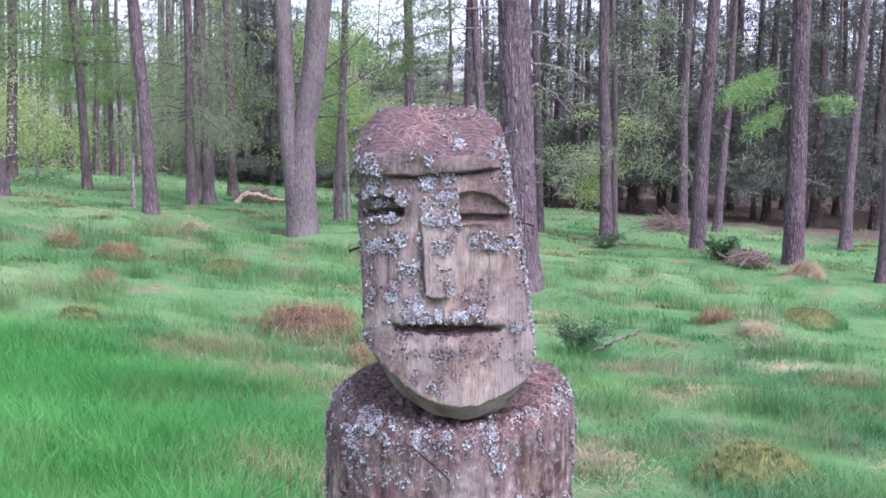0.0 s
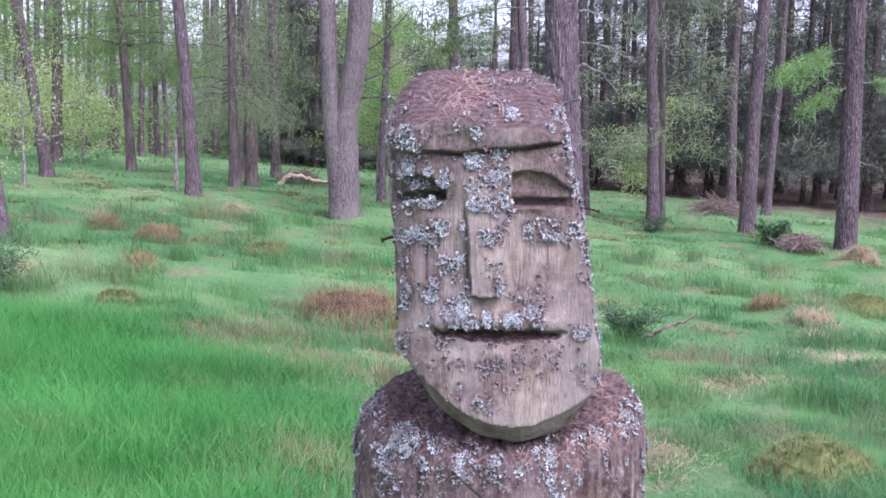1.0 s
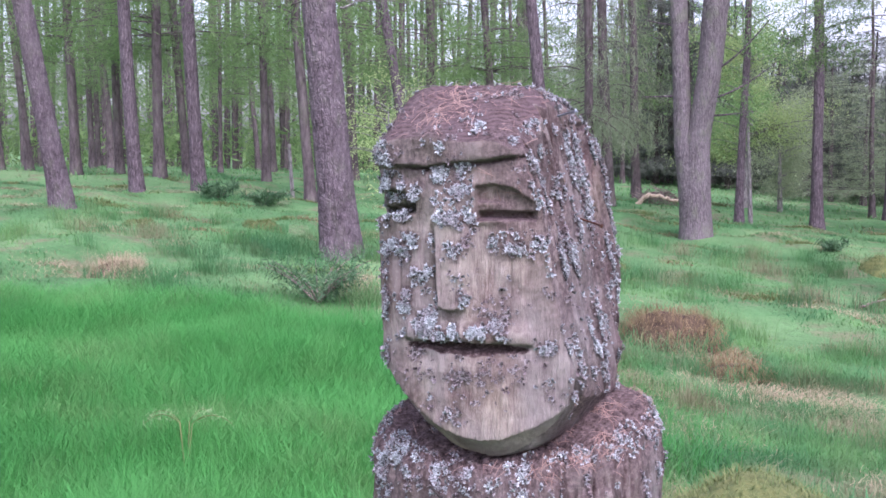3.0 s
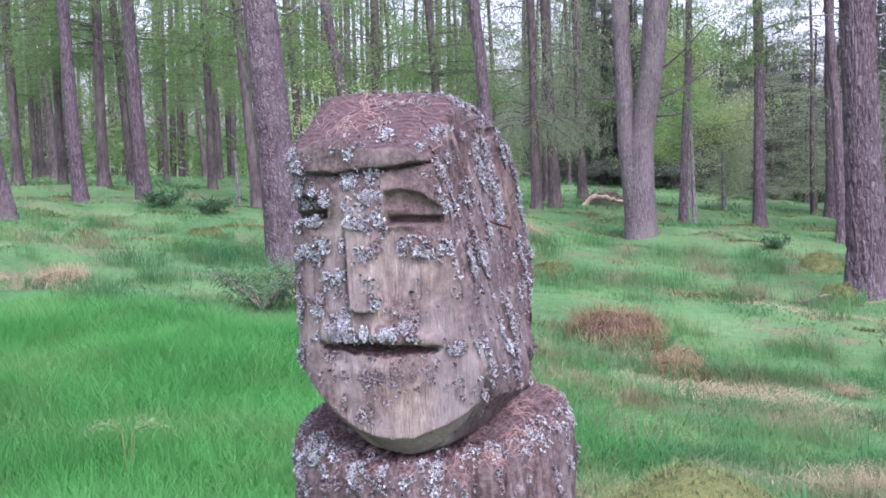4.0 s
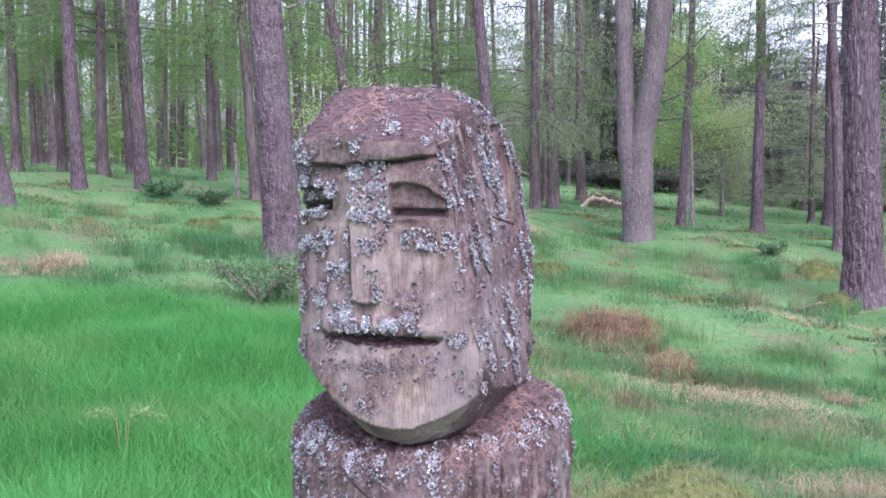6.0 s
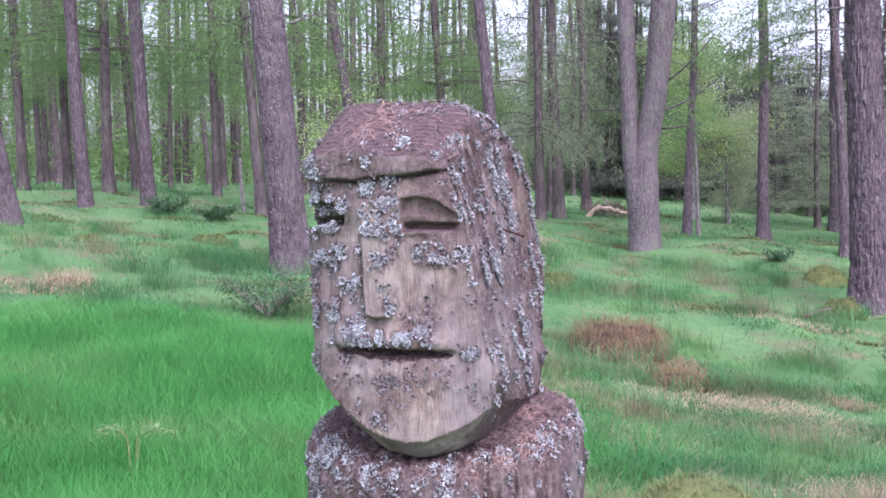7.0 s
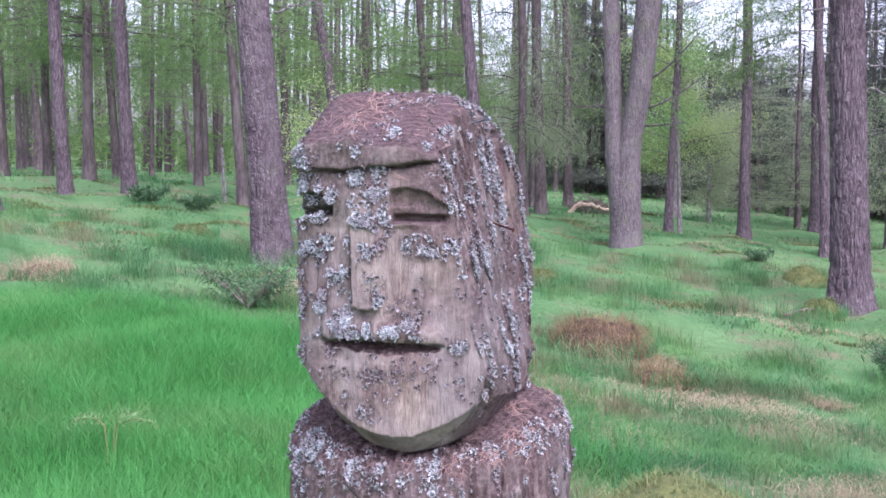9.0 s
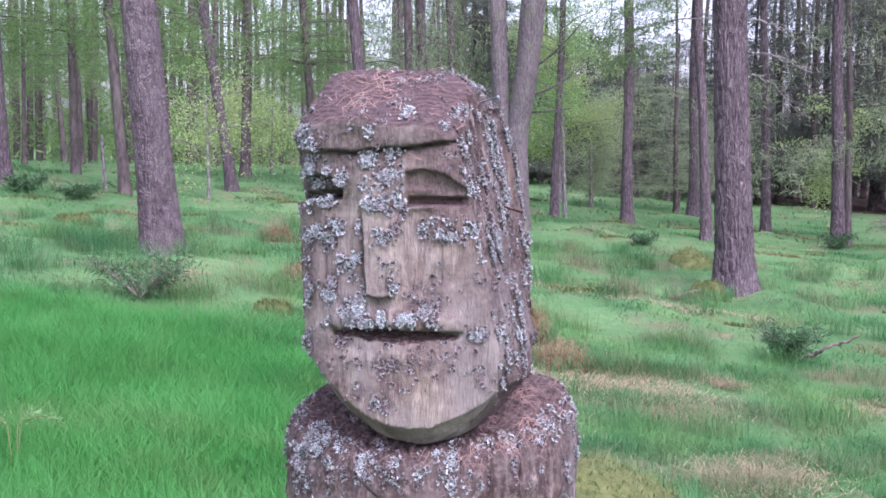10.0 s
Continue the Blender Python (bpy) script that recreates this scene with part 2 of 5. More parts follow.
def statue_material(name, tones, grime, streaks, at, lined=0.6):
    m, n, l, b = material(name, 0.85, 0.2)
    grain = noise_node(n, l, coords(n, l, (1, 1, 0.13)), 250, 5, 0.75)
    streak = noise_node(n, l, coords(n, l, (1, 1, 0.42)), streaks, 6, 0.7)
    blot = noise_node(n, l, coords(n, l, (1, 1, 0.7)), 13, 6, 0.7)
    speck = noise_node(n, l, coords(n, l), 160, 4, 0.7)
    c = ramp(n, l, streak, list(zip(at, tones)))
    c = mix(n, l, lined, c, ramp(n, l, grain, [(0.32, (0.28, 0.26, 0.27)), (0.62, (1.25, 1.25, 1.25))]), "MULTIPLY")
    c = mix(n, l, ramp(n, l, blot, [(0.42, (0, 0, 0)), (0.58, (grime, grime, grime))]), c, (0.12, 0.07, 0.068))
    c = mix(n, l, ramp(n, l, speck, [(0.56, (0, 0, 0)), (0.68, (0.6, 0.6, 0.6))]), c, (0.33, 0.28, 0.25))
    wash = noise_node(n, l, coords(n, l, (1, 1, 0.5)), 8, 3, 0.6)
    c = mix(n, l, ramp(n, l, wash, [(0.45, (0, 0, 0)), (0.6, (0.5, 0.5, 0.5))]), c, (0.33, 0.3, 0.285))
    c = mix(n, l, ramp(n, l, wash, [(0.3, (0.45, 0.45, 0.45)), (0.42, (0, 0, 0))]), c, (0.36, 0.28, 0.19))
    # sawn end grain on the sloping crown: reddish rings; the ledge below is dark and rotten
    geo, sep, tc, place = n.new("ShaderNodeNewGeometry"), n.new("ShaderNodeSeparateXYZ"), n.new("ShaderNodeTexCoord"), n.new("ShaderNodeSeparateXYZ")
    l.new(geo.outputs["Normal"], sep.inputs[0])
    l.new(tc.outputs["Object"], place.inputs[0])
    flat = n.new("ShaderNodeMapRange")
    flat.inputs["From Min"].default_value, flat.inputs["From Max"].default_value = 0.3, 0.6
    l.new(sep.outputs["Z"], flat.inputs["Value"])
    high = n.new("ShaderNodeMapRange")
    high.inputs["From Min"].default_value, high.inputs["From Max"].default_value = 1.45, 1.5
    l.new(place.outputs["Z"], high.inputs["Value"])
    rings = n.new("ShaderNodeTexWave")
    rings.wave_type, rings.rings_direction = "RINGS", "Z"
    rings.inputs["Scale"].default_value, rings.inputs["Distortion"].default_value, rings.inputs["Detail"].default_value, rings.inputs["Detail Scale"].default_value = 48, 4.5, 4, 2
    mp = n.new("ShaderNodeMapping")
    mp.inputs["Location"].default_value = (0.02, 0.03, 0)
    l.new(tc.outputs["Object"], mp.inputs["Vector"])
    l.new(mp.outputs["Vector"], rings.inputs["Vector"])
    end = ramp(n, l, rings.outputs["Fac"], [(0.1, (0.06, 0.038, 0.038)), (0.8, (0.15, 0.1, 0.095))])
    end = mix(n, l, ramp(n, l, blot, [(0.4, (0, 0, 0)), (0.6, (0.75, 0.75, 0.75))]), end, (0.13, 0.092, 0.096))
    rot = ramp(n, l, speck, [(0.33, (0.038, 0.023, 0.022)), (0.53, (0.11, 0.072, 0.068)), (0.68, (0.26, 0.2, 0.183))])
    c = mix(n, l, flat.outputs["Result"], c, mix(n, l, high.outputs["Result"], rot, end))
    # green-black algal growth on left socket and brow; also darkens nose crease, right socket, chin
    algae_dark = n.new("ShaderNodeAttribute")
    algae_dark.attribute_name = "algae_dark"
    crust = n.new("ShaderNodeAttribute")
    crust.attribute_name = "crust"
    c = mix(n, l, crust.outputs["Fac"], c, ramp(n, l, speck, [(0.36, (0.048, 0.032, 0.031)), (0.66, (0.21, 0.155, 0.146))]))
    c = mix(n, l, algae_dark.outputs["Fac"], c, ramp(n, l, speck, [(0.4, (0.03, 0.035, 0.022)), (0.65, (0.11, 0.12, 0.07))]))
    l.new(c, b.inputs["Base Color"])
    both = n.new("ShaderNodeMath")
    both.operation = "MULTIPLY_ADD"
    l.new(grain, both.inputs[0])
    both.inputs[1].default_value = 0.8
    l.new(streak, both.inputs[2])
    bump(n, l, b, both.outputs[0], 1.0, 0.007)
    return m


def plain_material(name, a, b_, scale=30.0, rough=0.8, metal=0.0, relief=0.004):
    m, n, l, b = material(name, rough, 0.3)
    f = noise_node(n, l, coords(n, l), scale, 4, 0.65)
    l.new(ramp(n, l, f, [(0.35, a), (0.65, b_)]), b.inputs["Base Color"])
    b.inputs["Metallic"].default_value = metal
    bump(n, l, b, f, 0.6, relief)
    return m


BARK = bark_material("larch_bark", (0.045, 0.034, 0.038), (0.12, 0.094, 0.102), (0.215, 0.175, 0.185), 1.0, 0.0, 27.0, 0.13, 0.6)
BARK_SCALY = bark_material("scaly_larch_bark", (0.045, 0.035, 0.04), (0.115, 0.09, 0.098), (0.205, 0.17, 0.18), 1.0, 0.2, 42.0, 0.4, 0.4)
BARK_FAR = bark_material("far_bark", (0.038, 0.03, 0.03), (0.095, 0.076, 0.075), (0.165, 0.137, 0.133), 0.6, 0.3, 17.0, 0.2, 0.35)
BARK_SMOOTH = bark_material("smooth_larch_bark", (0.06, 0.05, 0.051), (0.14, 0.118, 0.12), (0.22, 0.19, 0.19), 1.2, 0.35, 24.0, 0.25, 0.3)
BARK_DARK = bark_material("spruce_bark", (0.02, 0.017, 0.015), (0.06, 0.05, 0.045), (0.12, 0.1, 0.09), 0.8)
BARK_PALE = bark_material("pale_bark", (0.1, 0.09, 0.08), (0.22, 0.2, 0.19), (0.36, 0.34, 0.32), 0.8, 0.4)
LARCH = leaf_material("larch_needles", (0.11, 0.2, 0.068), (0.215, 0.33, 0.12), 0.5, 0.5)
LARCH_BRIGHT = leaf_material("fresh_larch_needles", (0.15, 0.29, 0.09), (0.27, 0.43, 0.17), 0.45, 0.5)
SPRUCE = leaf_material("spruce_needles", (0.045, 0.058, 0.045), (0.13, 0.146, 0.11), 0.2, 0.5)
OLIVE = leaf_material("dull_conifer_needles", (0.175, 0.23, 0.135), (0.32, 0.38, 0.225), 0.5, 0.5)
BROADLEAF = leaf_material("young_broad_leaves", (0.31, 0.43, 0.15), (0.45, 0.55, 0.25), 0.5, 1.0)
PALE_LEAF = leaf_material("pale_grey_leaves", (0.29, 0.36, 0.2), (0.42, 0.48, 0.3), 0.45, 1.0)
SHRUB = leaf_material("shrub_leaves", (0.028, 0.075, 0.034), (0.1, 0.19, 0.085), 0.25, 3.0)
STRAW = leaf_material("dead_grass", (0.1, 0.07, 0.036), (0.35, 0.265, 0.135), 0.3, 4.0)
STRAW_PALE = leaf_material("bleached_grass", (0.25, 0.21, 0.125), (0.45, 0.38, 0.24), 0.2, 4.0)
MOSSY = leaf_material("yellow_green_moss", (0.075, 0.125, 0.038), (0.2, 0.22, 0.08), 0.2, 9.0)
GRASS = meadow_material("meadow_grass", ((0.06, 0.262, 0.062), (0.075, 0.31, 0.073), (0.105, 0.362, 0.094)), (0.36, 0.32, 0.18), 0.5, 0.3)
GRASS_FAR = meadow_material("light_turf", ((0.045, 0.15, 0.06), (0.082, 0.235, 0.082), (0.15, 0.325, 0.105)), (0.36, 0.28, 0.19), 0.42, 0.8, 0.52)
# paler copy of the same turf: brighter light far back put into its colour
TURF_SUNLIT = meadow_material("sunlit_turf", ((0.08, 0.22, 0.075), (0.12, 0.28, 0.1), (0.17, 0.34, 0.13)), (0.34, 0.28, 0.19), 0.42, 0.6, 0.53)
RUSHES = leaf_material("rush_blades", (0.065, 0.2, 0.075), (0.11, 0.29, 0.11), 0.4, 3.0)
FERN = leaf_material("pale_fern", (0.16, 0.32, 0.12), (0.32, 0.46, 0.22), 0.4, 3.0)
GROUND = ground_material()
MOUND = plain_material("turf_mound", (0.04, 0.026, 0.018), (0.12, 0.082, 0.05), 18, 0.95, 0, 0.02)
MOUND_GREEN = plain_material("moss_mound", (0.06, 0.08, 0.025), (0.14, 0.15, 0.05), 18, 0.95, 0, 0.02)
CARVED = statue_material("weathered_carved_wood", ((0.13, 0.096, 0.082), (0.27, 0.22, 0.182), (0.38, 0.322, 0.265), (0.5, 0.43, 0.335)), 0.65, 46, (0.3, 0.43, 0.58, 0.78), 0.38)
# near-black streaks in the outer wood's colour also carry the shade of open cracks
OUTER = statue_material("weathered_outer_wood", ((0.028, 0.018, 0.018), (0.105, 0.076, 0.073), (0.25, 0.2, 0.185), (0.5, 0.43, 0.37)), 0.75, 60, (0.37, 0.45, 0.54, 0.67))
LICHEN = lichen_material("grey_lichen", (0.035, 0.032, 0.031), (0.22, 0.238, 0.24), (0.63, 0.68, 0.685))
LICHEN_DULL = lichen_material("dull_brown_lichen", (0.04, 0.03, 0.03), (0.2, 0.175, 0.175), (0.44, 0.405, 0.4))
NEEDLES = leaf_material("fallen_larch_needles", (0.14, 0.078, 0.063), (0.42, 0.285, 0.235), 0.1, 20)
RUST = plain_material("rusty_iron", (0.05, 0.025, 0.02), (0.16, 0.07, 0.045), 300, 0.75, 0.5, 0.001)
STEEL = plain_material("dull_steel", (0.2, 0.22, 0.25), (0.4, 0.43, 0.47), 300, 0.5, 0.7, 0.001)
DEADWOOD = plain_material("bleached_dead_wood", (0.25, 0.19, 0.13), (0.5, 0.41, 0.3), 25, 0.85, 0, 0.01)
BRUSH = plain_material("dead_brushwood", (0.1, 0.075, 0.065), (0.24, 0.18, 0.16), 25, 0.9, 0, 0.01)

# ---- ground: one sheet to the horizon ----
def spaced(fine_from, fine_to, gap, far, growth=1.16):
    xs = list(np.arange(fine_from, fine_to + gap, gap))
    g = gap
    while xs[-1] < far:
        g *= growth
        xs.append(xs[-1] + g)
    g = gap
    while xs[0] > -far:
        g *= growth
        xs.insert(0, xs[0] - g)
    return np.array(xs)


gx, gy = spaced(-11, 7, 0.11, 900), spaced(1.5, 21, 0.11, 900)
GX, GY = np.meshgrid(gx, gy)
fade = step(400, 40, np.hypot(GX, GY))
GZ = level(np.clip(GX, -120, 120), np.clip(GY, -50, 120)) + (land(GX, GY) - level(GX, GY)) * fade
ni, nj = GX.shape
ii = (np.arange(ni - 1)[:, None] * nj + np.arange(nj - 1)[None, :]).ravel()
sheet = mesh_np("ground", np.stack([GX, GY, GZ], -1).reshape(-1, 3), np.stack([ii, ii + 1, ii + nj + 1, ii + nj], 1))
tagged(part("ground", sheet, GROUND), "uneven mossy woodland floor with green turf and dead patches", "ground", kind="structure")


# ---- trees ----
def trunk_mesh(rng, dia, lean, height, near=False, flare=0.5, curve=0.12, top=0.25):
    """A tapering, slightly crooked trunk with a root flare; close ones have plated bark."""
    if near:
        zs = np.concatenate([np.arange(-0.25, 6.0, 0.035), np.arange(6.0, height, 0.6)])
        sides = 120
        zs = zs[zs < height]
    else:
        zs = np.concatenate([np.arange(-0.25, 1.0, 0.12), np.arange(1.0, height, 0.5)])
        sides = 14
    ph = rng.uniform(0, 6.28, 4)
    wob = curve * np.minimum(1, np.abs(zs) / 3)
    ax = lean[0] * zs + wob * (np.sin(zs * 0.5 + ph[0]) - np.sin(ph[0])) * 0.5
    ay = lean[1] * zs + wob * (np.sin(zs * 0.45 + ph[1]) - np.sin(ph[1])) * 0.5
    if near:
        ax, ay = lean[0] * zs, lean[1] * zs
    r = dia / 2 * (1 - (1 - top) * np.clip(zs, 0, None) / height)
    th = np.linspace(0, 2 * np.pi, sides, endpoint=False)
    Z, T = np.meshgrid(zs, th, indexing="ij")
    R = np.repeat(r[:, None], sides, 1)
    lobes = 1 + 0.5 * np.sin(T * 3 + ph[2]) * 0.5 + 0.35 * np.sin(T * 5 + ph[3])
    R = R * (1 + flare * np.exp(-np.clip(Z, -0.1, None) / 0.33) * (0.6 + 0.4 * lobes))
    if near:
        s = int(rng.integers(1000))
        cx, cy = np.cos(T), np.sin(T)
        k = dia / 2
        warp = 0.6 * vnoise(cx * k * 14, cy * k * 14, Z * 6, s + 5)
        ridge = np.abs(vnoise(cx * k * 34 + warp, cy * k * 34 + warp, Z * 7, s))
        small = vnoise(cx * k * 60, cy * k * 60, Z * 22, s + 3)
        plates = step(0.02, 0.3, ridge)
        R = R + k * 0.1 * (plates - 0.6) + k * 0.03 * small * plates
    else:
        R = R * (1 + 0.07 * vnoise(np.cos(T) * 2, np.sin(T) * 2, Z * 2, int(rng.integers(1000))))
    v = np.stack([ax[:, None] + R * np.cos(T), ay[:, None] + R * np.sin(T), Z], -1).reshape(-1, 3)
    n = len(zs)
    i, j = np.arange(n - 1)[:, None] * sides, np.arange(sides)[None, :]
    f = np.stack([i + j, i + (j + 1) % sides, i + sides + (j + 1) % sides, i + sides + j], -1).reshape(-1, 4)
    return mesh_np("trunk", v, f)


def crown_mesh(rng, low, high, reach, limbs, tufts, size, droop=0.3, stretch=2.2, wood=None, bare=0.2):
    """Whorls of drooping branches set with small needle sprays."""
    pts, wv = [], []
    for b in range(limbs):
        u = rng.uniform(0, 1) ** 2.2
        z = low + (high - low) * u
        a = rng.uniform(0, 2 * np.pi)
        length = reach * (1 - 0.75 * u) * rng.uniform(0.55, 1.15)
        s = np.linspace(0, 1, 9)
        bend = rng.uniform(-0.3, 0.3)
        px = np.cos(a + bend * s) * length * s
        py = np.sin(a + bend * s) * length * s
        pz = z + length * (0.18 * s - droop * s * s)
        line = np.stack([px, py, pz], 1)
        wv.append(tube(line, np.linspace(0.008, 0.002, 9) * (1 + reach * 0.2), 4))
        spray = rng.integers(0, max(6, tufts // 16), tufts)
        k = rng.uniform(bare, 1, tufts)[spray] + rng.normal(size=tufts) * 0.03
        base = np.stack([np.interp(k, s, line[:, c]) for c in range(3)], 1)
        off = rng.normal(size=(tufts, 3))[spray] * np.array([0.19, 0.19, 0.1]) * (0.5 + reach * 0.22)
        off = off + rng.normal(size=(tufts, 3)) * np.array([0.075, 0.075, 0.05]) * (0.5 + reach * 0.22)
        off[:, 2] -= np.abs(rng.normal(size=tufts)) * 0.15 * (0.4 + reach * 0.2)
        pts.append(base + off)
    v, f = leaves(rng, np.concatenate(pts), size, stretch, 0.4)
    me = mesh_np("crown", *join((v, f), *wv), smooth=False)
    slot = np.zeros(len(me.polygons), np.int32)
    slot[len(f):] = 1
    return me, slot


def crown_set(seed, leaf, wood, count, **kw):
    made = []
    for i in range(count):
        rng = np.random.default_rng(seed + i)
        me, slot = crown_mesh(rng, **kw)
        me.materials.append(leaf)
        me.materials.append(wood)
        me.polygons.foreach_set("material_index", slot)
        made.append(me)
    return made


LARCH_CROWNS = crown_set(40, LARCH, BARK_FAR, 4, low=2.8, high=15, reach=2.8, limbs=56, tufts=260, size=0.062)
HIGH_CROWNS = crown_set(60, LARCH, BARK, 2, low=6.5, high=17, reach=3.0, limbs=24, tufts=160, size=0.08)
SPRUCE_CROWNS = crown_set(80, SPRUCE, BARK_DARK, 3, low=1.5, high=17, reach=3.0, limbs=66, tufts=310, size=0.088, droop=0.35, stretch=2.4)
OLIVE_CROWNS = crown_set(100, OLIVE, BARK_FAR, 3, low=1.6, high=15, reach=2.9, limbs=52, tufts=200, size=0.075, droop=0.4)
tree_rng = np.random.default_rng(5)
TREE_KINDS = {
    "larch": ("larch_tree", BARK_FAR, LARCH_CROWNS, "tall larch with grey-brown bark and fresh green needles"),
    "tall": ("larch_tree", BARK, HIGH_CROWNS, "mature larch with furrowed purple-brown bark, bare lower trunk"),
    "spruce": ("spruce_tree", BARK_DARK, SPRUCE_CROWNS, "dark green spruce standing in deep shade"),
    "olive": ("conifer_tree", BARK_FAR, OLIVE_CROWNS, "conifer with dull green drooping lower branches"),
}


def tree(x, y, dia, lean=(0, 0), kind="larch", height=18.0, near=False, flare=0.45, grow=1.0, label="", tall=1.0, rind=None):
    name, bark, crowns, words = TREE_KINDS[kind]
    z = float(land(x, y))
    ob = root(name, x, y, z, label or words, "tree", "trees of the wood")
    part("trunk", trunk_mesh(tree_rng, dia, lean, height * tall, near, flare), rind or bark, ob)
    crown = part("crown", crowns[int(tree_rng.integers(len(crowns)))], None, ob)
    crown.matrix_basis = pose(lean[0] * 5, lean[1] * 5, 0, 0, 0, float(tree_rng.uniform(0, 360))) @ Matrix.Diagonal((grow, grow, tall, 1))
    return ob


# the large trees that stand close
tree_a = tree(0.38, 13.75, 0.4, (-0.05, 0), "tall", near=True, flare=0.38, label="mature larch with deeply furrowed purple-brown bark and mossy foot")
tree_b = tree(-5.2, 10.95, 0.37, (-0.078, -0.03), "tall", near=True, flare=0.32, label="leaning larch with flaky purple-brown bark", rind=BARK_SCALY)
straight_larch = tree(5.09, 20.07, 0.34, (-0.005, 0), "tall", near=True, flare=0.12, label="straight larch with smooth purple-grey bark")
tree(3.88, 22.51, 0.29, (0.02, 0), "tall", flare=0.2)
tree(-10.45, 12.78, 0.28, (-0.13, -0.1), "tall", near=True, flare=0.3, label="larch leaning strongly, with scaly brown bark", rind=BARK_SCALY)
tree(-11.65, 15.9, 0.23, (-0.06, -0.04), "tall", flare=0.25)
tree(-11.07, 16.81, 0.24, (-0.05, -0.03), "tall", flare=0.3)
tree(-5.45, 18.39, 0.21, (-0.055, -0.01), "tall")
tree(-1.63, 22.22, 0.2, (-0.03, 0), "tall", label="slender straight larch with smooth purple-grey trunk")
tree(-8.24, 19.3, 0.19, (-0.13, -0.06), "tall", label="slender larch leaning over its neighbours")
tree(7.47, 25.32, 0.23, (0.02, 0), "tall")
tree(5.99, 18.05, 0.22, (0, 0), "tall")
# rows further back
for x, y, d, lx in ((-16.28, 19.82, 0.21, -0.015), (-14.11, 19.77, 0.22, -0.02), (-15.54, 22.7, 0.2, -0.06), (-17.21, 22.39, 0.2, -0.03), (-18.73, 20.15, 0.24, -0.035), (-21.61, 24.22, 0.2, -0.07), (-12.89, 21.84, 0.18, -0.025), (-18.73, 31.6, 0.19, -0.02), (-18.1, 27.8, 0.12, 0.0), (-8.95, 16.85, 0.17, -0.05), (-12.84, 25.78, 0.2, -0.03)):
    tree(x, y, d, (lx, lx * 0.5), "larch")
for x, y, d, lx in ((-24.7, 31.3, 0.27, -0.03), (-30.0, 33.0, 0.22, -0.01), (-26.5, 32.5, 0.22, -0.02), (-28.0, 34.6, 0.2, -0.01), (-23.5, 38.3, 0.2, -0.06), (-25.0, 40.6, 0.2, -0.05), (-13.16, 39.51, 0.2, -0.05), (-12.46, 39.63, 0.17, -0.02), (-12.56, 36.12, 0.14, 0), (-11.93, 36.59, 0.14, 0), (-9.3, 26.19, 0.2, -0.04), (-11.14, 26.4, 0.25, 0)):
    tree(x, y, d, (lx, lx * 0.4), "larch")
for x, y, d, lx in ((-5.6, 21.43, 0.18, -0.045), (-5.71, 23.09, 0.22, -0.03), (-6.55, 25.4, 0.16, -0.03), (-6.16, 27.15, 0.21, -0.055)):
    tree(x, y, d, (lx, 0), "olive", grow=0.5)
hidden_larch = tree(-0.13, 20.3, 0.17, (-0.05, 0), "tall", height=15)
for x, y, d, lx in ((-2.86, 21.33, 0.14, 0.0), (-1.11, 29.5, 0.14, -0.05), (-0.62, 26.84, 0.22, 0), (0.89, 23.32, 0.17, -0.03), (2.06, 21.62, 0.22, -0.015), (2.3, 22.45, 0.13, -0.04), (4.61, 29.23, 0.23, 0), (5.65, 30.25, 0.21, 0.035)):
    tree(x, y, d, (lx, 0), "olive" if d < 0.135 or (x, y) == (-1.11, 29.5) else "tall", height=15, tall=0.42 if (x, y) == (-1.11, 29.5) else 1.0)
for x, y, high in ((-2.75, 37.0, 0.3), (-1.75, 36.2, 0.27), (-3.6, 39.5, 0.33), (-0.9, 38.2, 0.27)):
    tree(x, y, 0.16, (0, 0), "olive", height=15, tall=high, label="young conifer with dull grey-green drooping foliage")
# the dark spruce wood behind
for x, y, d in ((4.49, 39.92, 0.23), (5.52, 39.83, 0.3), (8.38, 36.89, 0.26), (9.36, 35.05, 0.3), (8.21, 38.05, 0.16), (11.13, 35.02, 0.3), (13.0, 38.0, 0.3), (15.5, 36.5, 0.26), (3.2, 42.5, 0.24), (6.9, 43.0, 0.24), (10.3, 42.0, 0.26), (12.5, 44.0, 0.24), (17.5, 41.0, 0.26), (14.2, 41.5, 0.25), (9.0, 46.0, 0.24), (11.6, 48.5, 0.24), (5.4, 47.0, 0.24), (2.2, 47.5, 0.24), (7.6, 51.0, 0.24), (16.0, 46.5, 0.25), (19.5, 45.0, 0.25), (0.8, 44.0, 0.25), (-1.2, 46.0, 0.25), (-3.0, 47.5, 0.24), (-8.6, 44.5, 0.25), (-7.2, 46.0, 0.25), (-5.4, 45.0, 0.25), (-9.8, 47.0, 0.22), (-4.2, 49.5, 0.22), (-8.0, 41.0, 0.22), (-6.6, 42.0, 0.22), (-9.3, 42.5, 0.22), (-0.2, 39.5, 0.2), (1.6, 40.5, 0.22), (-1.9, 41.5, 0.2), (-3.4, 42.5, 0.22), (2.6, 38.5, 0.2)):
    tree(x, y, d, (0, 0), "spruce", height=17, grow=1.1, tall=0.33 if -6 < x < 0 else 0.45 if x < 1 else 1.0)
tree(-11.01, 50.42, 0.17, (-0.02, 0), "larch")
tree(-9.94, 40.29, 0.16, (-0.02, 0), "larch")


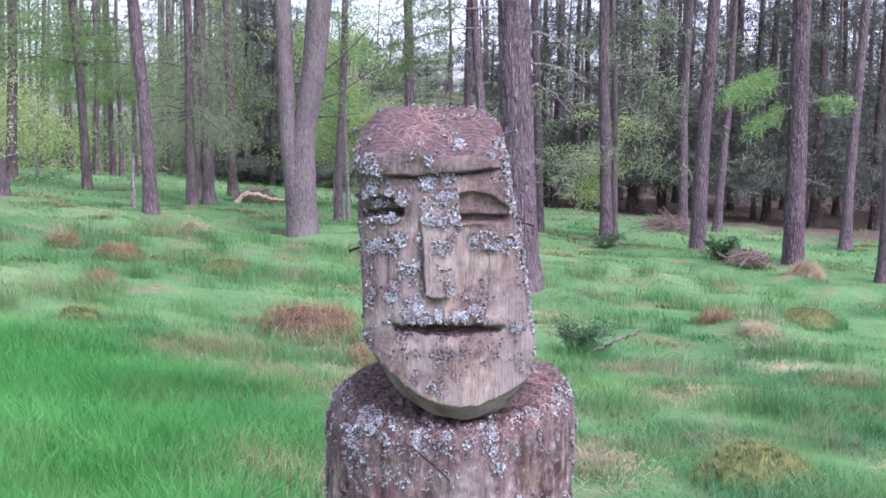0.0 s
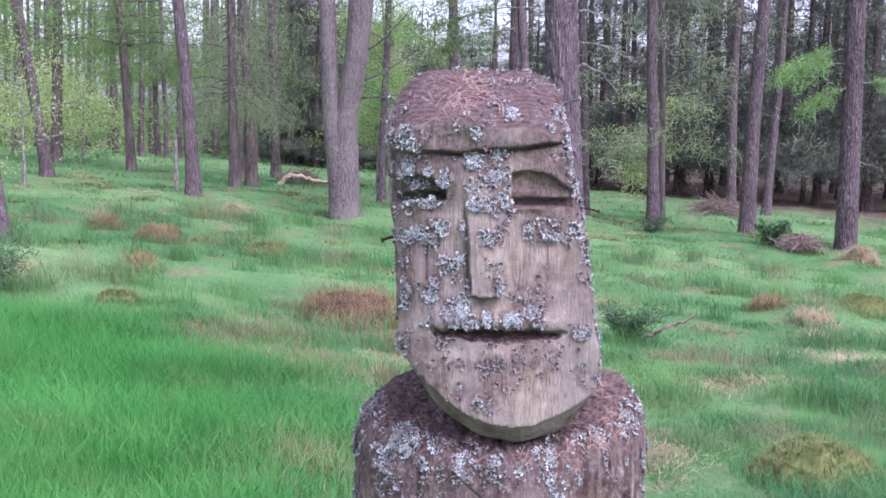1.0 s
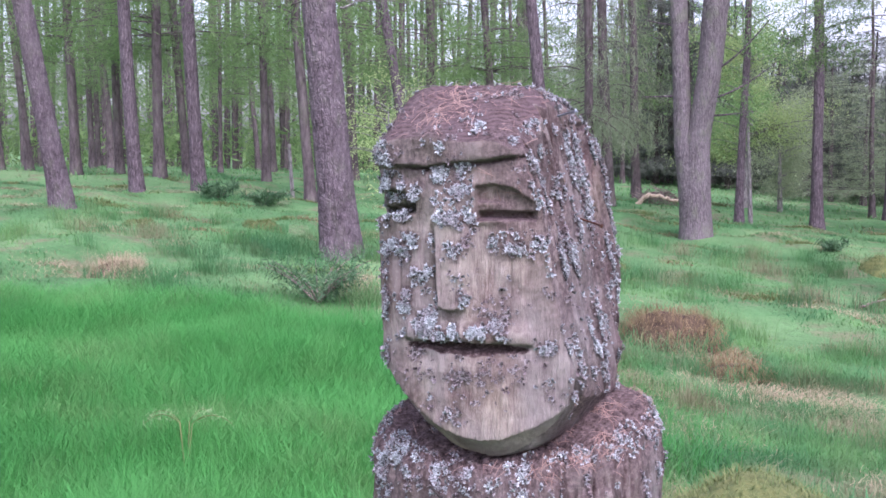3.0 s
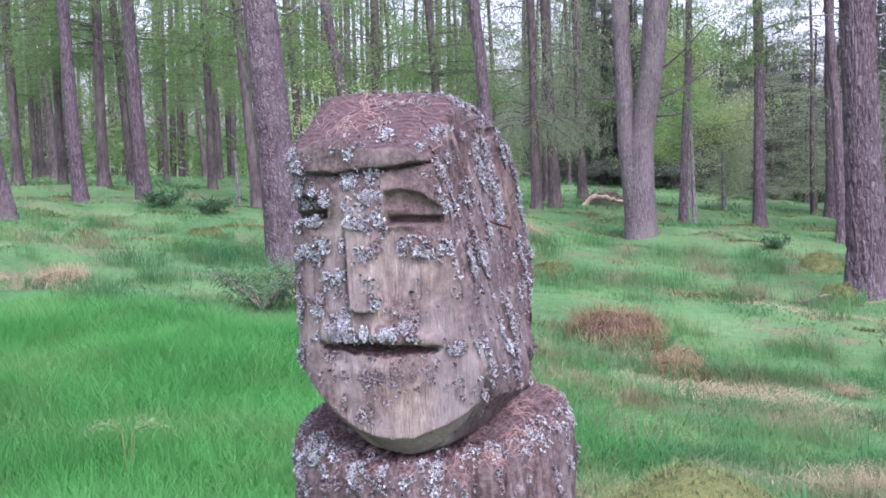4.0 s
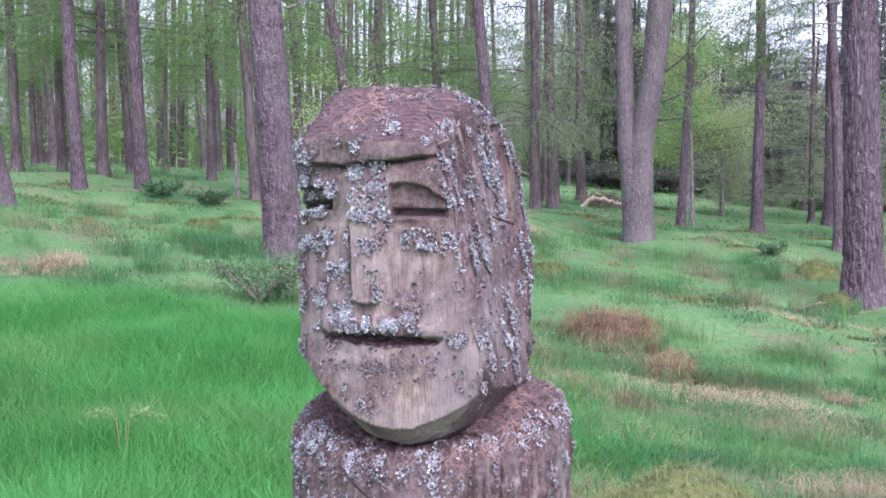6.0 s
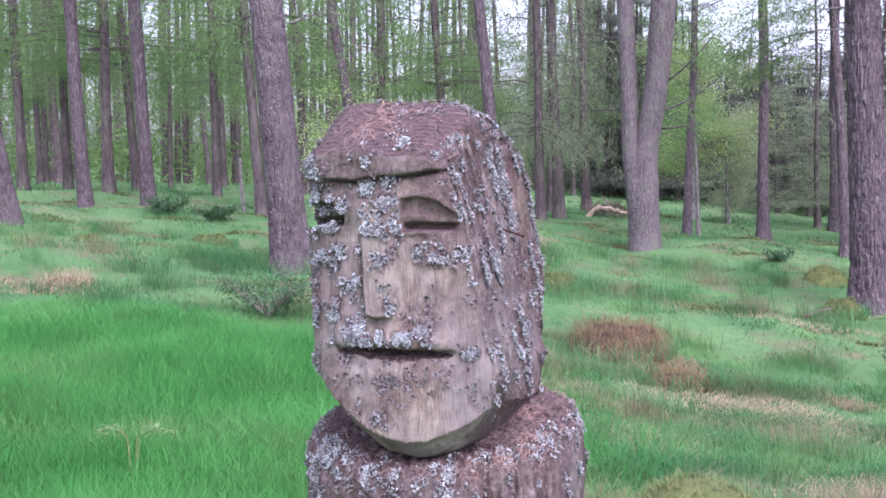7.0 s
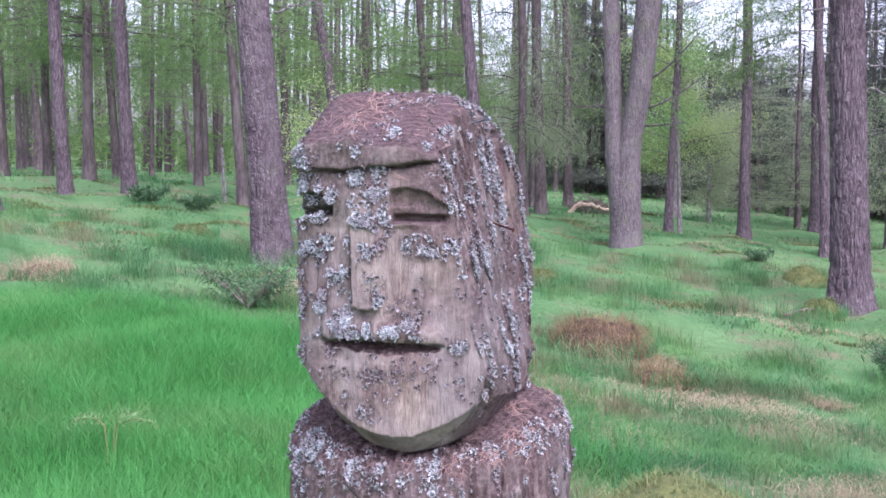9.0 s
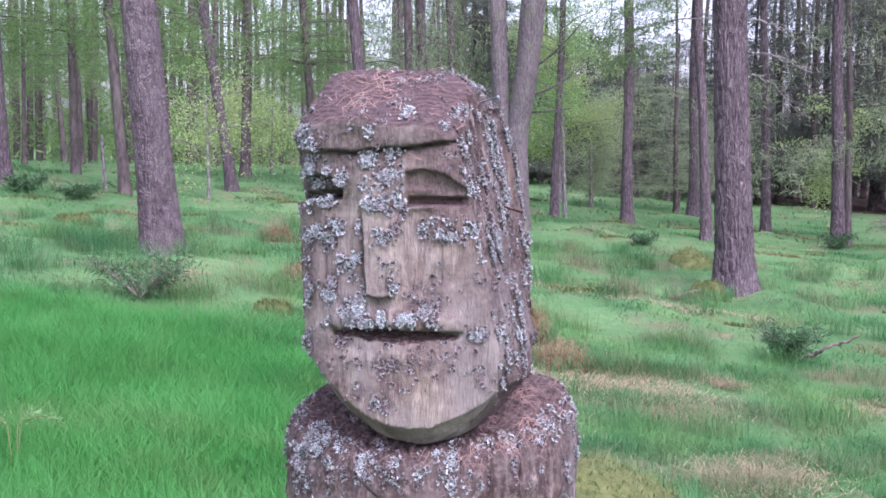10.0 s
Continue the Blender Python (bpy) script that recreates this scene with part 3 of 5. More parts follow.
def forked_tree(x, y):
    """Two stems that part a little above a man's height."""
    rng = np.random.default_rng(21)
    ob = root("larch_tree", x, y, float(land(x, y)), "old larch with forked twin trunks and rough grey bark", "tree", "trees of the wood")
    at = (-0.3, 0.0, 0.25, 1.03, 1.44, 1.75, 2.5, 3.68, 18)
    stems = (((-0.01, -0.01, -0.01, -0.11, -0.19, -0.225, -0.265, -0.32, -1.0), (0.58, 0.5, 0.45, 0.36, 0.33, 0.27, 0.24, 0.25, 0.1)),
             ((0.0, 0.0, 0.0, 0.0, 0.0, 0.05, 0.162, 0.256, 0.9), (0.6, 0.52, 0.47, 0.41, 0.36, 0.33, 0.365, 0.37, 0.12)))
    for k, (xs, ws) in enumerate(stems):
        zs = np.concatenate([np.arange(-0.25, 6, 0.04), np.arange(6, 18, 0.8)])
        side, wide = np.interp(zs, at, xs), np.interp(zs, at, ws) / 2
        soft = np.ones(13) / 13
        side[6:-6], wide[6:-6] = np.convolve(side, soft, "valid"), np.convolve(wide, soft, "valid")
        th = np.linspace(0, 2 * np.pi, 96, endpoint=False)
        Z, T = np.meshgrid(zs, th, indexing="ij")
        R = np.repeat(wide[:, None], 96, 1) * (1 + 0.05 * vnoise(np.cos(T) * 1.2, np.sin(T) * 1.2, Z * 1.6, 70 + k))
        ridge = np.abs(vnoise(np.cos(T) * 5.5, np.sin(T) * 5.5, Z * 5, 77 + k))
        R = R + 0.009 * (step(0.02, 0.3, ridge) - 0.6)
        v = np.stack([side[:, None] + R * np.cos(T), R * np.sin(T), Z], -1).reshape(-1, 3)
        i, j = np.arange(len(zs) - 1)[:, None] * 96, np.arange(96)[None, :]
        f = np.stack([i + j, i + (j + 1) % 96, i + 96 + (j + 1) % 96, i + 96 + j], -1).reshape(-1, 4)
        part("stem", mesh_np("stem", v, f), BARK_SMOOTH, ob)
    for z, a, length, rise in ((2.1, 20, 1.0, 0.55), (1.85, 10, 0.7, 0.1), (2.5, -10, 0.9, 0.8), (2.15, 185, 0.6, 0.0), (3.2, 160, 0.7, 0.2)):
        s = np.linspace(0, 1, 8)
        x_0 = 0.15 if abs(a) < 90 else -0.25
        line = np.stack([x_0 + np.cos(radians(a)) * length * s, np.sin(radians(a)) * length * s, z + rise * length * s ** 1.5], 1)
        part("dead_branch", mesh_np("dead_branch", *tube(line, np.linspace(0.022, 0.006, 8), 6)), BARK, ob)
    crown = part("crown", HIGH_CROWNS[0], None, ob)
    crown.matrix_basis = pose(0, 0, 0.5, 0, 0, 50)
    return ob


forked_tree(-2.96, 18.0)


def bough(ob, z, turn, length, rise, droop, count, seed, leaf=None):
    """A low side branch; with hanging sprays where it lives."""
    rng = np.random.default_rng(seed)
    s = np.linspace(0, 1, 12)
    line = np.stack([np.cos(radians(turn)) * length * s, np.sin(radians(turn)) * length * s, z + length * (rise * s - droop * s * s)], 1)
    line[1:] += rng.normal(size=(11, 3)) * 0.012
    tubes = [tube(line, np.linspace(0.016, 0.004, 12), 6)]
    sprays = []
    for k in range(4, 12):
        for side in (-1, 1):
            a, l_ = radians(turn + side * rng.uniform(35, 70)), length * rng.uniform(0.15, 0.35)
            u = np.linspace(0, 1, 6)
            twig = line[k] + np.stack([np.cos(a) * l_ * u, np.sin(a) * l_ * u, l_ * (0.1 * u - (0.9 if leaf else 0.4) * u * u)], 1)
            tubes.append(tube(twig, np.linspace(0.005, 0.0015, 6), 4))
            sprays.append(twig[rng.integers(0, 6, count // 16)] + rng.normal(size=(count // 16, 3)) * np.array([0.05, 0.05, 0.06]))
    branch = part("branch", mesh_np("branch", *join(*tubes)), BARK_PALE, ob, "" if leaf else "bare grey lichened branch")
    if leaf:
        part("needles", mesh_np("needles", *leaves(rng, np.concatenate(sprays), 0.05, 2.2, 0.4), smooth=False), leaf, branch, "fresh light-green larch needles")


bough(straight_larch, 3.05, 190, 1.25, 0.12, 0.25, 1500, 1, LARCH_BRIGHT)
bough(straight_larch, 3.3, 170, 1.0, 0.05, 0.35, 1300, 2, LARCH_BRIGHT)
bough(straight_larch, 2.75, 5, 0.85, 0.15, 0.1, 600, 3, LARCH_BRIGHT)
bough(straight_larch, 2.7, 200, 0.9, -0.1, 0.3, 900, 4, LARCH_BRIGHT)
bough(straight_larch, 1.5, -10, 0.45, -0.05, 0.2, 0, 5)
bough(tree_a, 2.4, 5, 0.62, 0.05, 0.75, 0, 6)
bough(tree_a, 2.65, -15, 0.7, 0.0, 0.3, 0, 7)
bough(tree_a, 3.0, 20, 0.6, 0.1, 0.5, 0, 8)
for k in range(5):
    bough(hidden_larch, 3.3 + 0.35 * k, 170 + 17 * k, 1.7, 0.05, 0.25, 1100, 30 + k, LARCH)
bough(tree_b, 2.55, 10, 0.5, 0.3, 0.1, 0, 9)
bough(tree_b, 2.3, 185, 0.35, 0.35, 0.1, 0, 10)


def broadleaf(x, y, dia, height, reach, count, size, label, seed, low=0.5, material_=None):
    """A small many-stemmed tree with loose pale-green foliage."""
    rng = np.random.default_rng(seed)
    ob = root("broadleaf_tree", x, y, float(land(x, y)), label, "tree", "young broadleaved trees")
    part("trunk", trunk_mesh(rng, dia, (rng.uniform(-0.05, 0.05), 0), height * 0.8, False, 0.25), BARK_PALE, ob)
    pts = []
    for b in range(16):
        a, z0 = rng.uniform(0, 6.28), height * rng.uniform(low * 0.6, 0.75)
        length = reach * rng.uniform(0.5, 1.1)
        s = np.linspace(0, 1, 8)
        line = np.stack([np.cos(a) * length * s, np.sin(a) * length * s, z0 + length * (0.5 * s - 0.25 * s * s)], 1)
        part("branch", mesh_np("branch", *tube(line, np.linspace(dia * 0.16, 0.006, 8), 5)), BARK_PALE, ob)
        k = rng.uniform(0.25, 1.05, count // 16)
        base = np.stack([np.interp(k, s, line[:, c]) for c in range(3)], 1)
        clump = rng.normal(size=(6, 3)) * reach * 0.17
        pts.append(base + clump[rng.integers(0, 6, len(k))] + rng.normal(size=(len(k), 3)) * reach * 0.09)
    part("crown", mesh_np("crown", *leaves(rng, np.concatenate(pts), size, 1.25, 0.2), smooth=False), material_ or BROADLEAF, ob)
    return ob


broadleaf(-3.65, 26.7, 0.2, 5.5, 1.35, 26000, 0.048, "young birch with light yellow-green leaves behind the forked larch", 1, 0.28)
broadleaf(-3.05, 28.2, 0.12, 3.2, 1.05, 15000, 0.045, "pale grey-green hawthorn bush at the wood's edge", 2, 0.2, PALE_LEAF)
broadleaf(-2.75, 21.9, 0.08, 5.5, 1.3, 11000, 0.042, "slim larch sapling with bright green foliage", 3, 0.35, LARCH_BRIGHT)
broadleaf(-12.2, 30.5, 0.08, 2.6, 1.5, 6000, 0.07, "low pale-green hawthorn bush far among trunks", 4, 0.2)
broadleaf(-14.6, 31.5, 0.08, 2.4, 1.5, 5000, 0.07, "low pale-green hawthorn bush far among trunks", 5, 0.2)
broadleaf(-7.6, 17.0, 0.05, 2.5, 0.9, 2400, 0.042, "thin sapling with sparse pale leaves", 6, 0.35)
broadleaf(2.3, 24.6, 0.07, 3.2, 0.9, 5000, 0.05, "pale green sapling beside a dark trunk", 7, 0.3)
broadleaf(-0.6, 31.0, 0.12, 3.8, 1.9, 14000, 0.045, "grey-green bush at the edge of the dark wood", 8, 0.15, OLIVE)

# ---- far woods all round ----
def far_woods(name, seed, count, turns, reach, heights, leaf_tone, label, gaps=(), under=140):
    """A belt of distant trees between two bearings, foliage in sprays about thin trunks, brush at their feet."""
    rng = np.random.default_rng(seed)
    wood, leaf = [], []
    for _ in range(count):
        a, d, h = rng.uniform(*turns), rng.uniform(*reach), rng.uniform(*heights)
        if any(low < a < high for low, high in gaps):
            continue
        x, y = -np.sin(a) * d, np.cos(a) * d
        z = float(level(np.clip(x, -120, 120), np.clip(y, -50, 120)))
        wood.append(tube([(x, y, z - 0.2), (x + rng.normal() * 0.2, y, z + h * 0.5), (x + rng.normal() * 0.4, y, z + h)], (0.14, 0.1, 0.03), 6))
        sprays = 46
        u = rng.uniform(0, 1, sprays) ** 1.6
        r = (2.9 - 2.3 * u) * np.sqrt(rng.uniform(0.05, 1, sprays)) * min(1, h / 13)
        t = rng.uniform(0, 6.28, sprays)
        c = np.stack([x + r * np.cos(t), y + r * np.sin(t), z + 1.4 + (h - 1.4) * u - 0.12 * r], 1)
        leaf.append(np.repeat(c, 13, 0) + rng.normal(size=(sprays * 13, 3)) * np.array([0.42, 0.42, 0.24]))
        if under:
            leaf.append(rng.normal(size=(under, 3)) * np.array([2.2, 2.2, 0.7]) + [x, y, z + 0.8])
    v, f = leaves(rng, np.concatenate(leaf), 0.24, 1.7, 0.3)
    me = mesh_np(name, *join((v, f), *wood), smooth=False)
    slot = np.zeros(len(me.polygons), np.int32)
    slot[len(f):] = 1
    me.materials.append(leaf_tone)
    me.materials.append(BARK_FAR)
    me.polygons.foreach_set("material_index", slot)
    tagged(part(name, me, None), label, "woodland", kind="stuff")


far_woods("far_woods", 12, 210, (0.2, 0.98), (46, 105), (13, 20), LARCH, "distant larch woodland, green foliage over thin trunks", ((0.3, 0.325),))
far_woods("far_spruce_woods", 13, 90, (-0.02, 0.25), (47, 75), (4, 7), SPRUCE, "distant dark spruce thicket at the wood's edge", ((0.045, 0.06),), 200)
far_woods("far_spruce_woods", 14, 190, (-0.75, 0.03), (50, 105), (12, 19), SPRUCE, "tall dark spruces in the distance", ((-0.175, -0.16),))
far_woods("far_woods", 15, 40, (-0.02, 0.22), (80, 110), (9, 13), LARCH, "distant green treetops behind dark spruces", ((0.03, 0.105),), 0)
far_woods("far_woods", 16, 90, (0.98, 5.5), (28, 90), (13, 20), LARCH, "larch woodland round the clearing", (), 0)

# ---- the carved statue: a standing log with a head cut from its upper end ----
AX, AY = 0.058, 1.672


def chin_line(x):
    return 1.2695 + 5.2 * (x - 0.077) ** 2


def side_run(y, z):
    """Place across the flank, measured along the lean of its fibres."""
    return y - 0.3 * (1.545 - z)


def face_depth(x, z):
    """How far the face stands back from the front, with brow, sockets, nose and mouth."""
    y = 1.489 + 0.012 * ((x - 0.05) / 0.085) ** 2 + 0.011 * np.clip((-0.02 - x) / 0.034, 0, 1.5) ** 2 + 0.0035 * fnoise(x * 16, 0, z * 9, 31, 2) + 0.0011 * fnoise(x * 85, 0, z * 9, 33, 3) + 0.0016 * fnoise(x * 60, 0, z * 60, 35, 2)
    y = y + 0.0035 * step(0.035, 0.0, np.abs(vnoise(x * 30, 0, z * 2.6, 37))) * step(0.1, 0.4, vnoise(x * 12, 0, z * 9, 38)) * step(1.39, 1.42, z)
    brow = 1.5655 + 0.013 * step(0.0, 0.15, x) + 0.0012 * vnoise(x * 60, 0, 0, 4)
    y = y - 0.005 * step(brow - 0.001, brow + 0.001, z)
    y = y + 0.01 * np.exp(-((z - brow + 0.0016) / 0.0014) ** 2) * step(-0.026, -0.01, x) * (1 - step(0.115, 0.128, x))
    y = y + 0.003 * step(brow - 0.035, brow - 0.01, z) * (1 - step(brow - 0.0015, brow, z))
    for x0, x1, low, deep in ((-0.075, 0.0, 1.509, 0.022), (0.071, 0.134, 1.5085, 0.016)):
        bed = low + 0.0035 * (x - x0) / (x1 - x0) + 0.002 * vnoise(x * 45, 0, 0, 12)
        crest = x0 + (0.55 if x0 < 0 else 0.38) * (x1 - x0)
        lid = low + (0.032 if x0 < 0 else 0.039) - 13.0 * np.clip(x - crest, 0, None) ** 2 - 4.0 * np.clip(crest - x, 0, None) ** 2 + 0.002 * vnoise(x * 90, 0, 0, 13)
        inside = step(x0 - 0.0015, x0 + 0.0015, x) * (1 - step(x1 - 0.002, x1 + 0.003, x))
        u = np.clip((lid - z) / np.maximum(lid - bed, 0.004), 0, 1)
        down = step(0.0, 0.12, u) * (0.62 - 0.2 * u) * step(bed - 0.001, bed + 0.001, z)
        ledge = 0.004 * vnoise(x * 25, 0, z * 160, 14) * step(0.1, 0.3, u)
        notch = 0.014 * step(bed + 0.0095, bed + 0.006, z) * step(bed - 0.001, bed + 0.001, z)
        y = y + inside * (deep * down + ledge * down + notch)
    # cheeks stand back from the bridge of the nose
    tip = 1.4115
    run = np.clip((1.555 - z) / (1.555 - tip), 0, 1)
    left_edge, right_edge = 0.022 + 0.008 * run, 0.0665 - 0.0085 * run
    on_nose = step(left_edge - 0.0015, left_edge + 0.002, x + 0.0015 * vnoise(0, 0, z * 45, 71)) * (1 - step(right_edge - 0.004, right_edge + 0.006, x)) * step(tip - 0.001, tip + 0.001, z + 0.001 * vnoise(x * 120, 0, 0, 72)) * (1 - step(1.53, 1.552, z))
    y = y - on_nose * (0.001 + 0.0095 * run ** 1.5)
    y = y + 0.007 * np.exp(-((x - left_edge + 0.003) / 0.0024) ** 2) * step(tip, tip + 0.012, z) * (1 - step(1.495, 1.515, z))
    y = y + 0.004 * step(right_edge, right_edge + 0.007, x) * (1 - step(0.085, 0.11, x)) * step(1.4, 1.44, z) * (1 - step(1.5, 1.508, z))
    # mouth: the lip overhangs a slanting cut
    lip = 1.3745 + 0.0025 * vnoise(x * 70, 0, 0, 44) + 0.001 * vnoise(x * 220, 0, 0, 45)
    wide = step(-0.014, -0.006, x) * (1 - step(0.118, 0.137, x))
    y = y - 0.005 * np.exp(-((z - lip - 0.01) / 0.011) ** 2) * wide * step(lip - 0.001, lip + 0.001, z)
    hollow = 0.009 + 0.011 * np.exp(-((x - 0.055) / 0.045) ** 2)
    under = step(lip - 0.008 - 0.008 * np.exp(-((x - 0.06) / 0.04) ** 2), lip - 0.003, z)
    return y + wide * (0.005 * np.clip((z - (lip - 0.032)) / 0.032, 0, 1) + hollow * under) * (1 - step(lip - 0.001, lip + 0.001, z))


def flank_relief(y, z, shift):
    """Weathered fibres of the sawn flanks: fine ribs, a few long open splits and a raised strap with a rounded head."""
    s = side_run(y, z) + shift + 0.004 * vnoise(y * 9, 0, z * 11, 19)
    relief = 0.0065 * fnoise(s * 80, 0, z * 7, 61, 3) + 0.0035 * fnoise(s * 170, 0, z * 26, 68, 2) - 0.011 * step(0.13, 0.0, np.abs(vnoise(s * 52, 0, z * 4.2, 64))) * step(-0.2, 0.2, vnoise(s * 20, 0, z * 9, 66)) + 0.0022 * fnoise(s * 45, 0, z * 38, 63, 2)
    ragged = 0.55 + 0.45 * vnoise(s * 30, 0, z * 16, 65)
    for at, deep, wide, low, high in ((1.556, 0.004, 0.0026, 1.30, 1.60), (1.612, 0.013, 0.0034, 1.33, 1.545), (1.634, 0.006, 0.002, 1.31, 1.50), (1.582, 0.009, 0.0032, 1.36, 1.535), (1.57, 0.008, 0.003, 1.55, 1.635), (1.662, 0.005, 0.0026, 1.33, 1.6), (1.7, 0.006, 0.0026, 1.31, 1.57)):
        relief = relief - deep * ragged * np.exp(-((s - at) / wide) ** 2) * step(low, low + 0.04, z) * (1 - step(high - 0.012, high, z))
    strap = np.exp(-((s - 1.597) / 0.009) ** 4) * (1 - step(1.528, 1.536, z)) * step(1.42, 1.5, z)
    head_rim = np.exp(-((np.hypot(s - 1.597, z - 1.532) - 0.016) / 0.0035) ** 2) * step(1.53, 1.536, z)
    return relief + 0.004 * strap - 0.007 * head_rim


def head_inside(x, y, z):
    cz = np.clip(z, 1.28, 1.66)
    middle = 0.0335 + (1.6 - cz) * 0.12
    wood = np.exp(-((y - 1.485) / 0.02) ** 2)
    behind = 0.1 - np.sqrt(np.clip(0.01 - np.clip(y - 1.755 + 0.065 * step(1.46, 1.3, cz), 0, 0.1) ** 2, 0, None))
    corner = 0.016 * np.exp(-((y - 1.488) / 0.013) ** 2)
    right = 0.1305 + 0.172 * (1.57 - np.maximum(cz, 1.345)) + flank_relief(y, z, 0.0) * (1 - 0.85 * wood) - behind - corner - x
    left = x + 0.0645 - 0.09 * (1.547 - cz) + flank_relief(y, z, 0.047) * (1 - 0.85 * wood) - behind - corner * 0.35
    back = 0.18 + 0.004 * fnoise(x * 50, y * 50, z * 6, 62, 3) - np.hypot(x - AX, y - AY) + 0.06 * step(1.55, 1.52, y)
    front = y - face_depth(x, z)
    over = np.clip(np.abs(x - middle - 0.001) - 0.045, 0, None)
    top = 1.657 - 0.62 * np.maximum(0, 1.588 - y) - 2.6 * np.maximum(0, y - 1.63) ** 2 - 12 * over ** 2 + 0.0022 * fnoise(x * 40, y * 40, 0, 81, 3) - 0.004 * np.exp(-((x - 0.048 - 0.25 * (y - 1.57)) / 0.0018) ** 2) * step(1.545, 1.56, y) - z
    # the underside of jaw and chin is cut back towards the neck
    cut = np.clip(chin_line(np.clip(x, -0.06, 0.2)) + 0.0012 * vnoise(x * 90, y * 90, 0, 83) - 0.1 * np.clip(y - 1.5, 0, 0.2) - z, 0, None)
    sides = np.minimum(np.minimum(right, left), np.minimum(back, front))
    return np.minimum(sides - cut * 1.3 - 0.0025 * step(0, 0.002, cut) - 0.06 * step(0.02, 0.026, cut), top)


def body_inside(x, y, z):
    off = x - AX
    bearing = np.arctan2(off, AY - y)
    sideways = step(0.45, 1.0, np.abs(bearing))
    cleft = np.abs(vnoise(bearing * 8, 0, z * 2.6, 97))
    fine_cleft = np.abs(vnoise(bearing * 24, 0, z * 5, 99))
    bark = -0.009 * step(0.07, 0.0, cleft) * (0.25 + 0.75 * sideways) - 0.0035 * step(0.12, 0.0, fine_cleft) * (0.3 + 0.7 * sideways) + 0.005 * fnoise(x * 22, y * 22, z * 6, 91, 2) + 0.0016 * fnoise(x * 95, y * 95, z * 14, 95, 3) + 0.004 * fnoise(x * 60, y * 60, z * 60, 96, 2)
    bark = bark - 0.008 * np.exp(-((bearing - 0.62 + 0.15 * (1.2 - z)) / 0.02) ** 2) * step(1.0, 1.2, z) - 0.008 * np.exp(-((bearing + 0.5 + 0.1 * (1.2 - z)) / 0.018) ** 2) * (1 - step(1.2, 1.23, z))
    reach = np.hypot(off, y - AY)
    slope = (7.7 - 3.3 * np.clip(off / 0.17, -1, 1)) * np.clip(z - 1.215, 0, 0.1) ** 2
    side = 0.177 + 0.01 * np.clip(1.1 - z, 0, 1) - slope + bark - reach
    top = 1.236 + 0.3 * np.clip(y - 1.49, 0, 0.185) - 0.006 * np.exp(-((reach - 0.124) / 0.012) ** 2)
    top = top + 0.013 * fnoise(x * 40, y * 40, 0, 101, 3) + 0.008 * fnoise(x * 110, y * 110, 0, 105, 2) - 0.006 * step(0.05, 0.0, np.abs(vnoise(x * 24, y * 24, 0, 107))) - z
    # rounded shoulder
    k = 0.024
    h = np.clip(0.5 + 0.5 * (top - side) / k, 0, 1)
    return top * (1 - h) + side * h - k * h * (1 - h)


def carve(inside, zs, thetas, cx, cy):
    """Follows each ray out from the axis to the surface of the solid."""
    Z, T = np.meshgrid(zs, thetas, indexing="ij")
    low, high = np.zeros_like(Z), np.full_like(Z, 0.26)
    for _ in range(22):
        m = (low + high) / 2
        ok = inside(cx + m * np.sin(T), cy - m * np.cos(T), Z) > 0
        low, high = np.where(ok, m, low), np.where(ok, high, m)
    v = np.stack([cx + low * np.sin(T), cy - low * np.cos(T), Z], -1)
    n, s = Z.shape
    i, j = np.arange(n - 1)[:, None] * s, np.arange(s)[None, :]
    f = np.stack([i + j, i + (j + 1) % s, i + s + (j + 1) % s, i + s + j], -1).reshape(-1, 4)
    return v.reshape(-1, 3), f


front_fine = np.linspace(-0.95, 0.95, 260, endpoint=False)
around = np.concatenate([front_fine, np.linspace(0.95, 2.7, 330, endpoint=False), np.linspace(2.7, 2 * np.pi - 0.95, 70, endpoint=False)])
head = carve(head_inside, np.concatenate([np.arange(1.2, 1.64, 0.0021), np.arange(1.64, 1.6575, 0.0008)]), around, 0.042, 1.622)
body = carve(body_inside, np.concatenate([np.linspace(-0.15, 0.9, 25), np.arange(0.91, 1.36, 0.0025)]), np.concatenate([np.linspace(-2.1, 2.1, 380, endpoint=False), np.linspace(2.1, 2 * np.pi - 2.1, 80, endpoint=False)]), AX, AY)
sv, sf = join(head, body)
STATUE_BASE = Vector((0.06, AY, float(land(0.06, AY))))
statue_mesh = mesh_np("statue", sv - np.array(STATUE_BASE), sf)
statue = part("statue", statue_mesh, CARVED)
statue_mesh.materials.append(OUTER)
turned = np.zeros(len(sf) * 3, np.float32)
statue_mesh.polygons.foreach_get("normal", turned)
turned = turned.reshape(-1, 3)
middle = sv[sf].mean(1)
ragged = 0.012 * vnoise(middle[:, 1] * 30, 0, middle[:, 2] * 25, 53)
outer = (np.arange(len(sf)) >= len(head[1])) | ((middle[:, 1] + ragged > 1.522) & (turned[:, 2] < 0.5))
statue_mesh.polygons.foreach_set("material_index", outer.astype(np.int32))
statue.location = STATUE_BASE
tagged(statue, "weathered wooden log statue with a long carved face, lichen on it", "statue")


